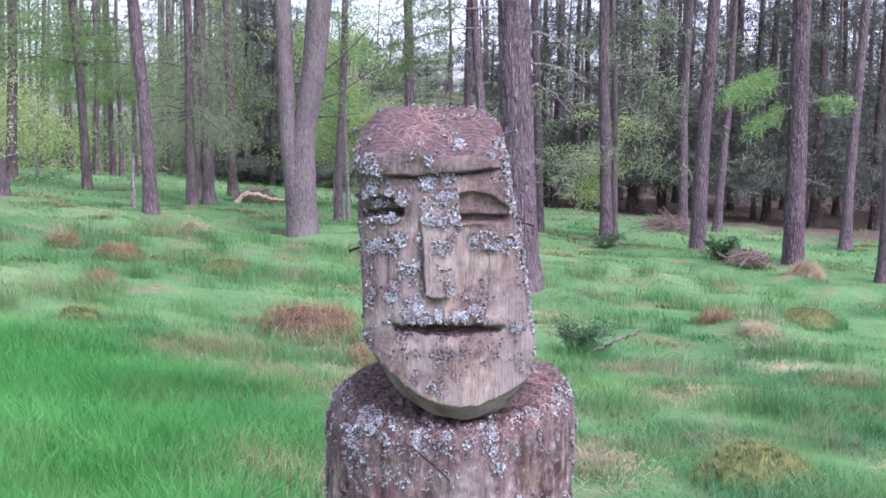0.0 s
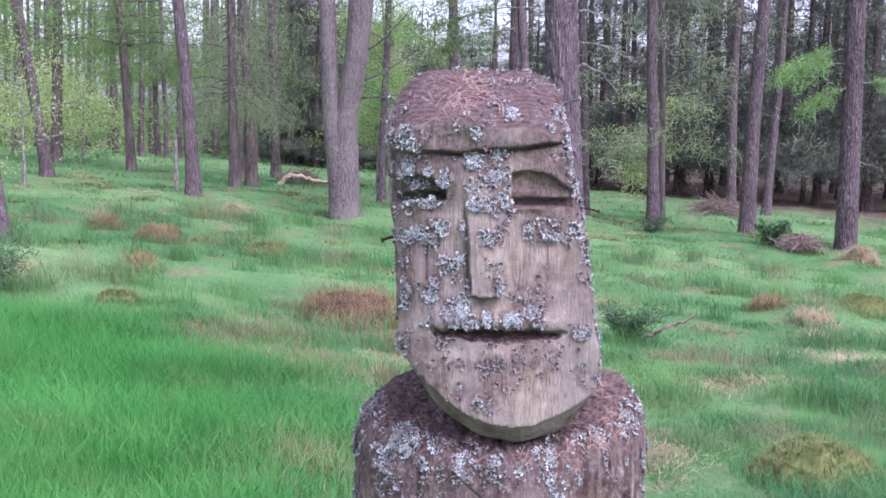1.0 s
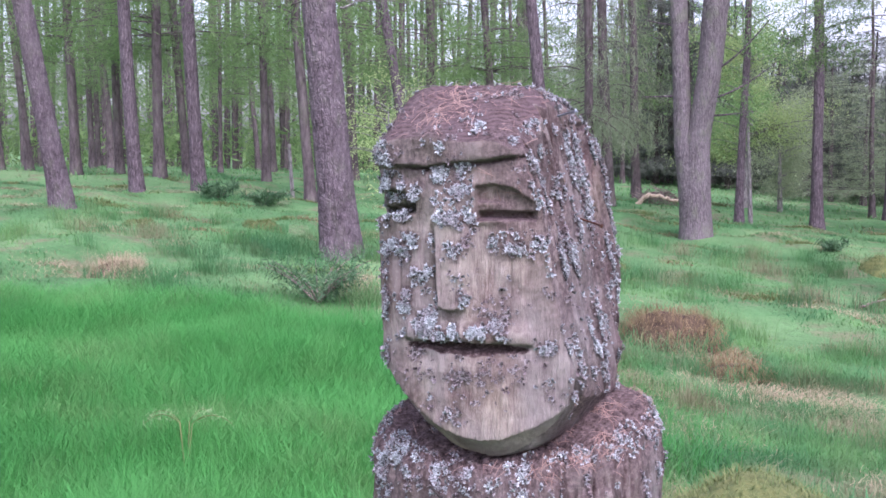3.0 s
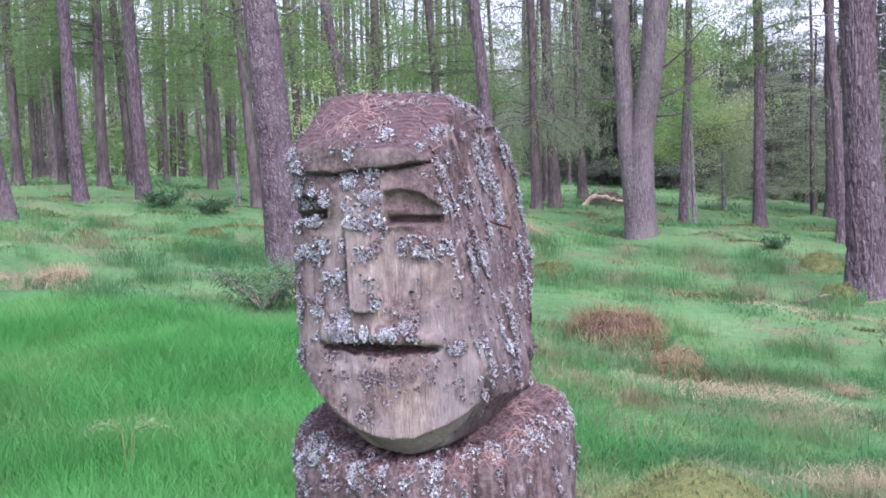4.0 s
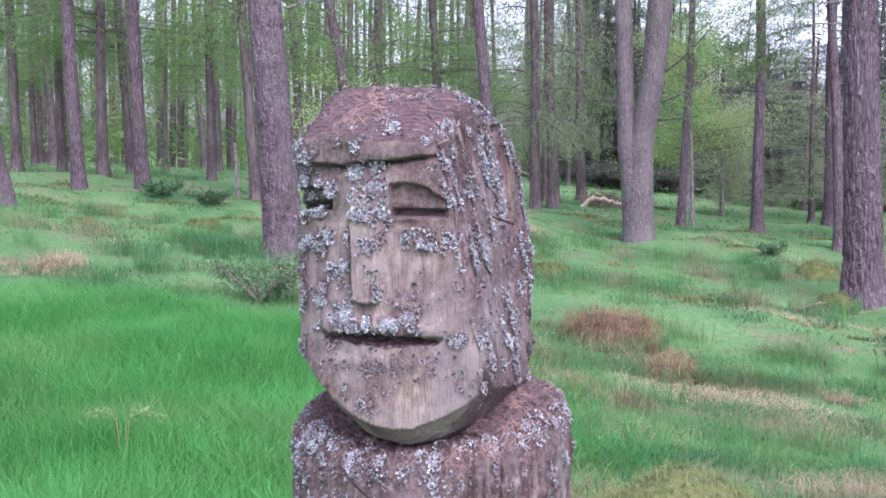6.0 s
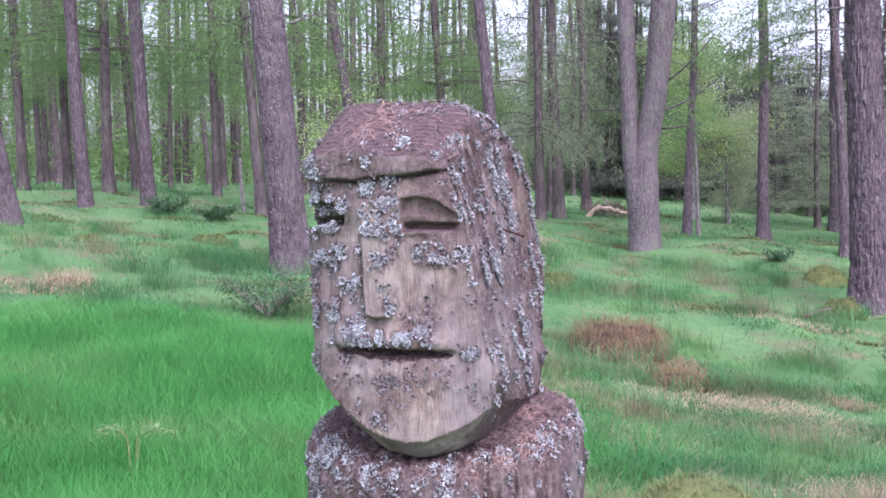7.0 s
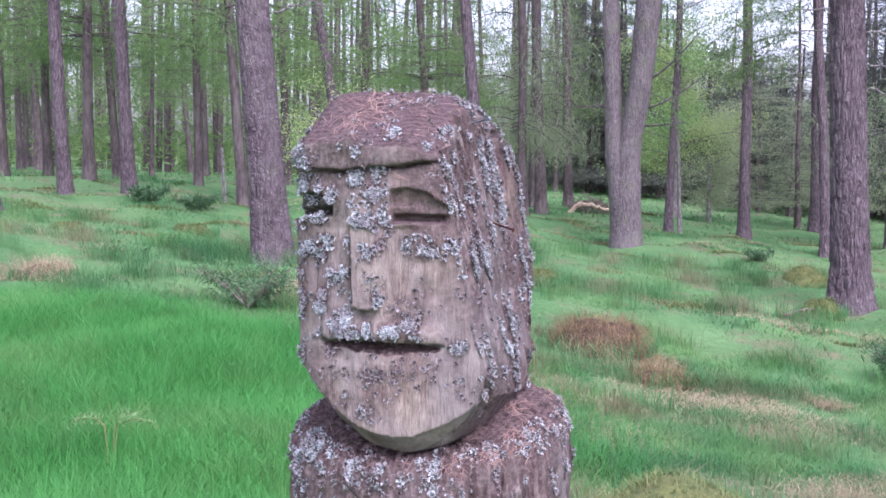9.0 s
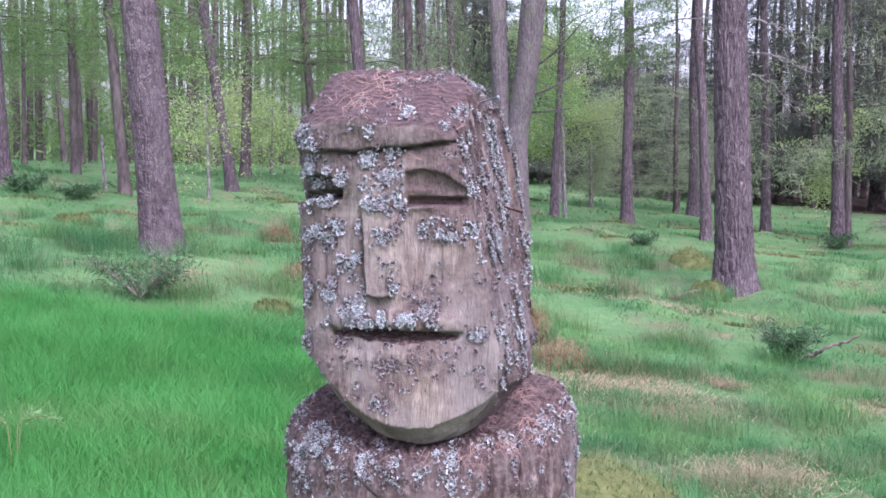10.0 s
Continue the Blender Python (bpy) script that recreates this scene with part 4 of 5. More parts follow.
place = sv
green_dark = 1.2 * np.exp(-((place[:, 0] + 0.025) / 0.04) ** 2 - ((place[:, 2] - 1.522) / 0.018) ** 2) * (place[:, 1] < 1.6)
green_dark += 0.7 * np.exp(-((place[:, 0] - 0.015) / 0.02) ** 2 - ((place[:, 2] - 1.588) / 0.014) ** 2) * (place[:, 1] < 1.53)
# same green-black tint: faint in right socket, along nose crease, under chin
green_dark += 0.04 * np.exp(-((place[:, 0] - 0.105) / 0.03) ** 2 - ((place[:, 2] - 1.515) / 0.012) ** 2) * (place[:, 1] < 1.56)
green_dark += 0.4 * np.exp(-((place[:, 0] - 0.02) / 0.004) ** 2) * (place[:, 2] > 1.42) * (place[:, 2] < 1.5) * (place[:, 1] < 1.53)
green_dark += 0.06 * step(1.3, 1.262, place[:, 2]) * (place[:, 2] > 1.235) * (np.arange(len(sv)) < len(head[0]))
green_dark = np.clip(green_dark * (0.65 + 0.7 * fnoise(place[:, 0] * 70, place[:, 1] * 70, place[:, 2] * 70, 57, 3)), 0, 0.9)
layer = statue_mesh.attributes.new("algae_dark", "FLOAT", "POINT")
layer.data.foreach_set("value", green_dark.astype(np.float32))


def surface(points):
    """Places and outward normals of the carved surface at its grid points."""
    n = np.zeros(len(statue_mesh.vertices) * 3, np.float32)
    statue_mesh.vertices.foreach_get("normal", n)
    return sv, n.reshape(-1, 3)


def flakes(rng, centres, normals, size, lobes=6):
    """Leafy lichen: broad wavy lobes that fork and curl up from each seat."""
    c, n = np.repeat(centres, lobes, 0), np.repeat(normals, lobes, 0)
    k = len(c)
    r = (size * rng.uniform(0.55, 1.5, len(centres))).repeat(lobes) * rng.uniform(0.6, 1.3, k)
    d = np.cross(n, rng.normal(size=(k, 3)))
    d /= np.linalg.norm(d, axis=1)[:, None] + 1e-9
    s = np.cross(n, d) + n * rng.normal(size=(k, 1)) * 0.45
    r = r[:, None]
    w = r * rng.uniform(0.26, 0.5, (k, 1))
    lift = rng.uniform(0.25, 1.4, (k, 1))
    p0 = c - n * 0.0008
    p1 = c + d * r * 0.75 + n * r * 0.4 * (0.4 + lift)
    p2 = c + d * r * (1.45 - 0.5 * lift) + n * r * lift
    tip = p2 + d * r * 0.32 - n * r * rng.uniform(-0.25, 0.3, (k, 1))
    dip = p2 + d * r * 0.04
    v = np.stack([p0 - s * w * 0.4, p0 + s * w * 0.4, p1 + s * w * 0.8, p1 - s * w * 0.8, p2 + s * w * 1.15, p2 - s * w * 1.15, p2, tip + s * w * 0.75, dip, tip - s * w * 0.75], 1).reshape(-1, 3)
    i = (np.arange(k) * 10)[:, None]
    f = np.stack([i + [0, 1, 2, 3], i + [3, 2, 4, 5], i + [6, 4, 7, 8], i + [5, 6, 8, 9]], 1)
    return v, f.reshape(-1, 4)


lich_rng = np.random.default_rng(8)
SP, SN = surface(None)
FRONT = (SN[:, 1] < -0.35) & (SN[:, 2] > -0.3)
seats_grey, seats_dull = [], []


def face_patch(x, z, wx, wz, count, to, clumped=1.0):
    """Lichen seated round a spot of the front."""
    ids = np.where(FRONT & (np.abs(SP[:, 0] - x) < wx * 1.6) & (np.abs(SP[:, 2] - z) < wz * 1.6) & (SP[:, 1] < 1.56))[0]
    if len(ids) == 0:
        return
    near = np.exp(-((SP[ids, 0] - x) / wx) ** 2 - ((SP[ids, 2] - z) / wz) ** 2) * (1 - clumped + 0.008 + step(0.08, 0.3, fnoise(SP[ids, 0] * 100, 0, SP[ids, 2] * 100, 7, 3)))
    to.append(lich_rng.choice(ids, size=min(int(count * 0.75), len(ids)), replace=False, p=near / near.sum()))


for x, z, wx, wz, count in (
        (0.042, 1.556, 0.02, 0.007, 130), (0.045, 1.536, 0.014, 0.01, 80), (0.05, 1.508, 0.013, 0.008, 125),
        (-0.022, 1.476, 0.016, 0.012, 150), (0.008, 1.443, 0.009, 0.008, 70), (0.05, 1.478, 0.006, 0.006, 30),
        (-0.012, 1.53, 0.016, 0.012, 70), (-0.034, 1.536, 0.014, 0.014, 90), (-0.02, 1.515, 0.02, 0.006, 60), (-0.04, 1.57, 0.012, 0.014, 60), (0.02, 1.4, 0.02, 0.009, 100), (0.045, 1.386, 0.027, 0.01, 190), (0.115, 1.487, 0.018, 0.011, 80), (-0.012, 1.415, 0.014, 0.012, 60),
        (0.09, 1.39, 0.014, 0.008, 80), (0.0, 1.395, 0.014, 0.012, 90), (0.15, 1.371, 0.01, 0.008, 50),
        (0.068, 1.606, 0.006, 0.01, 36), (0.034, 1.586, 0.005, 0.006, 20), (0.105, 1.594, 0.006, 0.005, 14),
        (-0.06, 1.25, 0.02, 0.02, 60), (-0.02, 1.228, 0.03, 0.014, 130), (0.04, 1.218, 0.025, 0.014, 100),
        (0.13, 1.2, 0.008, 0.018, 60), (-0.075, 1.2, 0.02, 0.03, 100), (0.155, 1.262, 0.014, 0.008, 60), (0.1, 1.23, 0.03, 0.012, 90), (0.02, 1.17, 0.05, 0.02, 60)):
    face_patch(x, z, wx, wz, count, seats_grey)
for x, z, wx, wz, count in (
        (0.115, 1.485, 0.018, 0.013, 60), (0.02, 1.34, 0.04, 0.012, 30), (0.09, 1.343, 0.03, 0.014, 55), (0.06, 1.335, 0.012, 0.012, 30),
        (0.09, 1.41, 0.02, 0.02, 50), (0.0, 1.36, 0.012, 0.01, 25), (0.06, 1.225, 0.07, 0.02, 120), (0.03, 1.3, 0.06, 0.02, 25), (-0.03, 1.575, 0.014, 0.012, 40)):
    face_patch(x, z, wx, wz, count, seats_dull, 0.7)
# strays over the front
front_ids = np.where(FRONT & (SP[:, 2] > 1.1) & (SP[:, 1] < 1.58))[0]
w = step(0.1, 0.5, fnoise(SP[front_ids, 0] * 60, 0, SP[front_ids, 2] * 45, 27, 3)) + 0.004
w = w * np.where(SP[front_ids, 2] < 1.27, 2.2, 1.0)
seats_grey.append(lich_rng.choice(front_ids, 60, replace=False, p=w / w.sum()))
seats_dull.append(lich_rng.choice(front_ids, 300, replace=False, p=w / w.sum()))
# edges, sides and the rim of the crown
edge = np.where((SP[:, 2] > 1.06) & ((np.abs(SN[:, 0]) > 0.55) | (SN[:, 1] > 0.2)) & (SN[:, 2] > -0.3))[0]
along = side_run(SP[edge, 1], SP[edge, 2])
w = step(0.1, 0.45, fnoise(SP[edge, 0] * 45, along * 60, SP[edge, 2] * 24, 17, 2)) + 0.006
w = w * (0.35 + 1.6 * np.exp(-((along - 1.55) / 0.022) ** 2) + 1.3 * step(1.63, 1.66, along)) * np.where(SP[edge, 1] > 1.72, 0.45, 1.0) * np.where(SP[edge, 2] < 1.2, 0.5, 1.0)
seats_grey.append(lich_rng.choice(edge, 3700, replace=False, p=w / w.sum()))
seats_dull.append(lich_rng.choice(edge, 1700, replace=False, p=w / w.sum()))
crest = np.where((SP[:, 2] > 1.6) & (SP[:, 1] > 1.585) & (SN[:, 2] > 0.2))[0]
seats_grey.append(lich_rng.choice(crest, 70, replace=False))
shoulder = np.where((SP[:, 2] > 1.24) & (SP[:, 2] < 1.32) & (np.hypot(SP[:, 0] - AX, SP[:, 1] - AY) > 0.155) & (SN[:, 2] > 0.1))[0]
seats_grey.append(lich_rng.choice(shoulder, min(260, len(shoulder)), replace=False))
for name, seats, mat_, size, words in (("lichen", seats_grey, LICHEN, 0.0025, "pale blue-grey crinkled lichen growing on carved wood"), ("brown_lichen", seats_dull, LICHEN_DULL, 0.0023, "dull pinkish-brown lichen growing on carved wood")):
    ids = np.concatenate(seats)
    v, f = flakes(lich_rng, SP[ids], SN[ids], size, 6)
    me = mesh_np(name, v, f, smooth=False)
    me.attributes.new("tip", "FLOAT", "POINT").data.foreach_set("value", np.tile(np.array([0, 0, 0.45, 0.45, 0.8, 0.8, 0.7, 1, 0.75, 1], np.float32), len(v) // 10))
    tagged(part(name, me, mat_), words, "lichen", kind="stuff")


# the wood under and round the lichen is dark and rotten
seat = SP[np.concatenate(seats_grey + seats_dull)]
CELL, CORNER = 0.004, SP.min(0) - 0.02
count = np.zeros(((SP.max(0) - CORNER + 0.02) / CELL).astype(int) + 1)
np.add.at(count, tuple(((seat - CORNER) / CELL).astype(int).T), 1.0)
for axis in (0, 1, 2):
    count = count + np.roll(count, 1, axis) + np.roll(count, -1, axis)
crust = np.clip(count[tuple(((SP - CORNER) / CELL).astype(int).T)] / 7.0, 0, 1) * 0.85
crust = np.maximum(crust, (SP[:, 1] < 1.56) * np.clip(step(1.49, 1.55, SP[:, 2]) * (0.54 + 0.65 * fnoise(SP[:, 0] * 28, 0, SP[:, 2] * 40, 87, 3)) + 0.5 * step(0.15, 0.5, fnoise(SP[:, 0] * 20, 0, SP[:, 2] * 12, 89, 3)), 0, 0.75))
on_body = np.arange(len(SP)) >= len(head[0])
stain = fnoise(SP[:, 0] * 17, SP[:, 1] * 17, SP[:, 2] * 13, 88, 3)
crust = np.maximum(crust, on_body * np.clip(step(1.17, 1.235, SP[:, 2] + 0.035 * stain) * 0.75 + 0.55 * step(0.15, 0.5, stain), 0, 0.8))
crust = np.maximum(crust, ~on_body * (SP[:, 1] > 1.52) * np.clip(0.42 + 1.7 * stain, 0, 0.9))
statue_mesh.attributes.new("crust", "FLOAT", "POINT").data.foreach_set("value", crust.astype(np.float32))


def needle_litter():
    """Dry larch needles lying on the crown, in the brow and in the gutter of the neck."""
    rng = np.random.default_rng(14)
    tops = np.where((SN[:, 2] > 0.3) & (SP[:, 2] > 1.57))[0]
    spots = np.exp(-((SP[tops, 0] - 0.02) / 0.03) ** 2 - ((SP[tops, 1] - 1.53) / 0.025) ** 2) + 0.05
    a = rng.choice(tops, 330, p=spots / spots.sum())
    gut = np.where((SN[:, 2] > 0.35) & (SP[:, 2] > 1.22) & (SP[:, 2] < 1.33))[0]
    spots = np.exp(-((SP[gut, 0] - 0.17) / 0.04) ** 2) + 0.1
    b = rng.choice(gut, 1100, p=spots / spots.sum())
    brow = np.where((SP[:, 2] > 1.53) & (SP[:, 2] < 1.56) & (SP[:, 0] > 0.075) & (SP[:, 0] < 0.13) & FRONT)[0]
    ids = np.concatenate([a, b, rng.choice(brow, 14)])
    n, p = SN[ids], SP[ids]
    d = np.cross(n, rng.normal(size=n.shape)) + rng.normal(size=n.shape) * 0.12
    d /= np.linalg.norm(d, axis=1)[:, None]
    s = np.cross(d, n)
    s /= np.linalg.norm(s, axis=1)[:, None]
    half = (rng.uniform(0.004, 0.014, len(ids)))[:, None]
    lift = n * rng.uniform(0.0006, 0.0035, (len(ids), 1))
    bow = n * half * 0.15
    wide = s * 0.0003
    v = np.stack([p + lift - d * half - wide, p + lift - d * half + wide, p + lift + bow + wide, p + lift + bow - wide, p + lift + d * half + wide * 0.5, p + lift + d * half - wide * 0.5], 1).reshape(-1, 3)
    i = (np.arange(len(ids)) * 6)[:, None]
    f = np.stack([i + [0, 1, 2, 3], i + [3, 2, 4, 5]], 1).reshape(-1, 4)
    tagged(part("fallen_needles", mesh_np("fallen_needles", v, f, smooth=False), NEEDLES), "reddish-brown dry larch needles lying on the statue", "needles", kind="stuff")


needle_litter()


def nail(start, end, thick, mat_, label):
    s, e = np.array(start), np.array(end)
    d = (e - s) / np.linalg.norm(e - s)
    line = [s - d * 0.03, s, e - d * 0.0016, e - d * 0.0015, e, e + d * 0.0001]
    ob = part("nail", mesh_np("nail", *tube(line, (thick, thick, thick, thick * 2.1, thick * 2.1, 0.0002), 10)), mat_)
    return tagged(ob, label, "nail", "nails in the statue")


nail((-0.055, 1.6, 1.469), (-0.081, 1.59, 1.46), 0.0016, RUST, "rusty bent iron nail driven into the statue's side")
nail((0.12, 1.62, 1.621), (0.145, 1.616, 1.627), 0.0013, STEEL, "grey steel nail sticking out beside the crown")
nail((-0.066, 1.66, 1.616), (-0.083, 1.65, 1.627), 0.0013, STEEL, "grey steel nail sticking out beside the crown")
nail((0.140, 1.642, 1.504), (0.171, 1.635, 1.496), 0.0012, RUST, "thin rusty nail in the statue's cheek side")

# a thin twig caught in the wood below the chin
twig_line = np.array([(0.02, 1.488, 1.214), (0.033, 1.487, 1.203), (0.05, 1.49, 1.188), (0.066, 1.489, 1.173)])
tagged(part("twig", mesh_np("twig", *tube(twig_line, (0.0012, 0.0016, 0.0015, 0.0008), 6)), BARK_DARK), "thin dark twig caught on the statue's chest", "twig")

# ---- low growth ----
def drape(rng, p, bearing, length, width, fall):
    """Dead blades combed down a dome: out from its top and over its flank."""
    n = len(p)
    a = bearing + rng.normal(size=n) * 0.75
    out = np.stack([np.cos(a), np.sin(a), np.zeros(n)], 1)
    side = np.stack([-np.sin(a), np.cos(a), np.zeros(n)], 1)
    l_ = (length * rng.uniform(0.5, 1.4, n))[:, None]
    hw = (width * rng.uniform(0.6, 1.2, n) / 2)[:, None]
    up = np.array([0, 0, 1.0])
    loose = rng.uniform(0.0, 0.95, n)[:, None] ** 1.8
    m = p + out * l_ * 0.5 + up * l_ * (loose - 0.2 * fall)
    tip = p + out * l_ + up * l_ * (loose * 0.6 - 0.9 * fall)
    v = np.stack([p - side * hw, p + side * hw, m - side * hw, m + side * hw, tip], 1).reshape(-1, 3)
    i = (np.arange(n) * 5)[:, None]
    return v, np.stack([i + [0, 1, 3], i + [0, 3, 2], i + [2, 3, 4]], 1).reshape(-1, 3)


def mound(x, y, wide, deep, high, label, core, cover, count, blade, seed, lean=0.9, name="grass_tussock"):
    """A hummock of old turf with a thatch of hanging blades."""
    rng = np.random.default_rng(seed)
    z = float(level(np.array(x), np.array(y)))
    ob = root(name, x, y, z, label, "tussock", "tussocks on the woodland floor")
    u, t = np.linspace(0, 1, 18), np.linspace(0, 2 * np.pi, 40, endpoint=False)
    U, T = np.meshgrid(u, t, indexing="ij")

    def crust(U, T):
        r = U ** 0.85
        k = 1 + 0.35 * vnoise(np.cos(T) * 1.4, np.sin(T) * 1.4, U, seed)
        h = np.cos(U * np.pi / 2) ** 1.1 * (1 + 0.4 * vnoise(np.cos(T) * 2 * U, np.sin(T) * 2 * U, 3, seed + 1))
        return wide * r * k * np.cos(T), deep * r * k * np.sin(T), high * h - 0.12 * U ** 4

    X, Y, Z = crust(U, T)
    i, j = np.arange(17)[:, None] * 40, np.arange(40)[None, :]
    f = np.stack([i + j, i + (j + 1) % 40, i + 40 + (j + 1) % 40, i + 40 + j], -1).reshape(-1, 4)
    part("turf", mesh_np("turf", np.stack([X, Y, Z], -1).reshape(-1, 3), f), core, ob)
    bu, bt = np.sqrt(rng.uniform(0, 1, count)) * 0.97, rng.uniform(0, 2 * np.pi, count)
    bx, by, bz = crust(bu, bt)
    gu, gt = np.sqrt(rng.uniform(0.62, 1.1, count // 5)), rng.uniform(0, 2 * np.pi, count // 5)
    gx, gy, gz = crust(np.minimum(gu, 0.99), gt)
    part("grass_fringe", mesh_np("grass_fringe", *blades(rng, gx * 1.04, gy * 1.04, 0.13, 0.005, 0.6, np.maximum(gz, -0.03) - 0.01), smooth=False), RUSHES, ob, "green grass growing round its foot")
    cut = blades(rng, bx, by, blade, 0.005, lean, bz - 0.01) if cover is MOSSY else drape(rng, np.stack([bx, by, bz], 1), bt, blade * lean * 0.95, blade * 0.012 + 0.0025, high / wide)
    part("thatch", mesh_np("thatch", *cut, smooth=False), cover, ob)
    return ob


BROWN_LABEL, MOSS_LABEL, DRY_LABEL = "rounded hummock of rust-brown dead grass", "mossy yellow-green hummock on the grass", "low tussock of dry brownish grass"
MOUNDS = (
        (-1.4, 9.1, 0.47, 0.36, 0.24, 0), (-0.78, 8.3, 0.24, 0.2, 0.06, 0), (1.45, 6.0, 0.36, 0.35, 0.19, 1), (-0.2, 5.2, 0.5, 0.5, 0.19, 1), (4.63, 17.44, 0.32, 0.3, 0.22, 2),
        (3.42, 12.45, 0.42, 0.4, 0.17, 1), (-3.0, 8.55, 0.2, 0.2, 0.11, 1), (-4.94, 13.35, 0.22, 0.2, 0.08, 0), (-4.08, 12.66, 0.32, 0.3, 0.14, 0),
        (-4.16, 16.02, 0.25, 0.25, 0.12, 2), (-2.83, 12.43, 0.36, 0.3, 0.12, 1), (-0.22, 15.39, 0.42, 0.4, 0.2, 1), (-8.15, 11.46, 0.25, 0.25, 0.1, 1),
        (-7.21, 12.53, 0.3, 0.25, 0.11, 1), (-6.0, 8.42, 0.35, 0.25, 0.1, 2), (0.1, 13.1, 0.24, 0.2, 0.14, 1), (2.35, 11.9, 0.25, 0.22, 0.12, 0), (2.6, 11.2, 0.22, 0.2, 0.12, 2), (-3.5, 10.3, 0.25, 0.22, 0.1, 0))
for k, (x, y, wx, wy, h, style) in enumerate(MOUNDS):
    core, cover, words = ((MOUND, STRAW, BROWN_LABEL), (MOUND_GREEN, MOSSY, MOSS_LABEL), (MOUND, STRAW_PALE, DRY_LABEL))[style]
    mound(x, y, wx, wy, h, words, core, cover, 6000 if wx == 0.45 else 2600 if wx > 0.3 else 1400, 0.075 if style != 1 else 0.045, 300 + k, 1.5)


def shrub(x, y, wide, high, count, size, label, mat_, seed, stems=9, name="low_shrub"):
    rng = np.random.default_rng(seed)
    ob = root(name, x, y, float(land(x, y)), label, "shrub", "low shrubs")
    pts = []
    for _ in range(stems):
        a, length = rng.uniform(0, 6.28), rng.uniform(0.6, 1.1)
        s = np.linspace(0, 1, 6)
        line = np.stack([np.cos(a) * wide * length * s, np.sin(a) * wide * length * s, high * length * (1.5 * s - 0.6 * s * s)], 1)
        part("stem", mesh_np("stem", *tube(line, np.linspace(0.008, 0.002, 6), 5)), BRUSH, ob)
        k = rng.uniform(0.2, 1, count // stems)
        base = np.stack([np.interp(k, s, line[:, c]) for c in range(3)], 1)
        pts.append(base + rng.normal(size=(len(k), 3)) * np.array([wide, wide, high]) * 0.13)
    p = np.concatenate(pts)
    p[:, 2] = np.abs(p[:, 2])
    part("foliage", mesh_np("foliage", *leaves(rng, p, size, 1.8, -0.5), smooth=False), mat_, ob)
    return ob


shrub(0.85, 9.75, 0.3, 0.3, 1800, 0.036, "dark green low shrub with a dead stick", SHRUB, 401, 15)
shrub(-4.1, 8.5, 0.44, 0.36, 1800, 0.034, "low shrub with dull green leaves and dry stalks", SHRUB, 402, 18)
shrub(-10.14, 15.99, 0.35, 0.28, 600, 0.08, "low dark green shrub under leaning larches", SHRUB, 403)
shrub(-8.92, 15.37, 0.4, 0.2, 500, 0.08, "low dark green shrub under leaning larches", SHRUB, 404)
shrub(3.7, 19.0, 0.3, 0.4, 700, 0.08, "grey-green low shrub beside a straight larch", SHRUB, 405)
shrub(-0.93, 17.42, 0.22, 0.16, 300, 0.07, "small dark green plant in the grass", SHRUB, 406)
shrub(2.0, 21.3, 0.3, 0.25, 400, 0.07, "ivy-like dark plant at a trunk's foot", SHRUB, 407)


def stick(points, thick, label, mat_, name="fallen_branch"):
    p = np.array(points, float)
    line = np.stack([np.interp(np.linspace(0, len(p) - 1, 24), np.arange(len(p)), p[:, c]) for c in range(3)], 1)
    rng = np.random.default_rng(len(label))
    line[1:-1] += rng.normal(size=(22, 3)) * thick * 0.35
    return tagged(part(name, mesh_np(name, *tube(line, np.linspace(thick, thick * 0.45, 24), 8)), mat_), label, "branch", "fallen branches")


stick([(0.92, 9.65, -0.05), (1.1, 9.55, 0.06), (1.3, 9.5, 0.16)], 0.018, "dark dead stick rising from a shrub", BRUSH, "dead_stick")
zl = float(level(np.array(-5.2), np.array(25.2)))
stick([(-5.6, 24.9, zl + 0.02), (-5.35, 25.0, zl + 0.24), (-5.0, 25.2, zl + 0.14), (-4.5, 25.5, zl + 0.05)], 0.055, "pale bleached dead branch lying on the grass", DEADWOOD)
stick([(-0.25, 12.65, 0.0), (-0.05, 12.85, 0.05), (0.2, 13.3, 0.02)], 0.014, "dead root at the foot of a larch", BRUSH)


def broken_post(x, y, high, thick, label, lean=0.0):
    ob = part("broken_stump", trunk_mesh(np.random.default_rng(3), thick, (lean, 0), high, False, 0.2, 0.02, 0.8), BARK_PALE)
    ob.location = (x, y, float(land(x, y)))
    return tagged(ob, label, "stump")


broken_post(-6.22, 19.88, 0.42, 0.08, "short broken stump among the grass")
broken_post(-10.0, 18.05, 0.95, 0.07, "thin dead pole standing among larches", -0.06)


def brush_heap(x, y, wide, high, count, seed, label):
    """A heap of dead twigs."""
    rng = np.random.default_rng(seed)
    z = float(land(x, y))
    ob = root("brush_heap", x, y, z, label, "brushwood", "heaps of brushwood")
    tubes = []
    for _ in range(count):
        a, t = rng.uniform(0, 6.28), rng.normal(size=2) * wide * 0.35
        l_ = rng.uniform(0.2, 0.5) * wide
        h = max(0.02, high * (1 - (np.hypot(*t) / wide) ** 2) * rng.uniform(0.2, 1))
        d = np.array([np.cos(a), np.sin(a), rng.normal() * 0.4])
        c = np.array([t[0], t[1], h])
        tubes.append(tube([c - d * l_, c + [0, 0, 0.02], c + d * l_], (0.008, 0.007, 0.003), 4))
    part("brushwood", mesh_np("brushwood", *join(*tubes)), BRUSH, ob)
    return ob


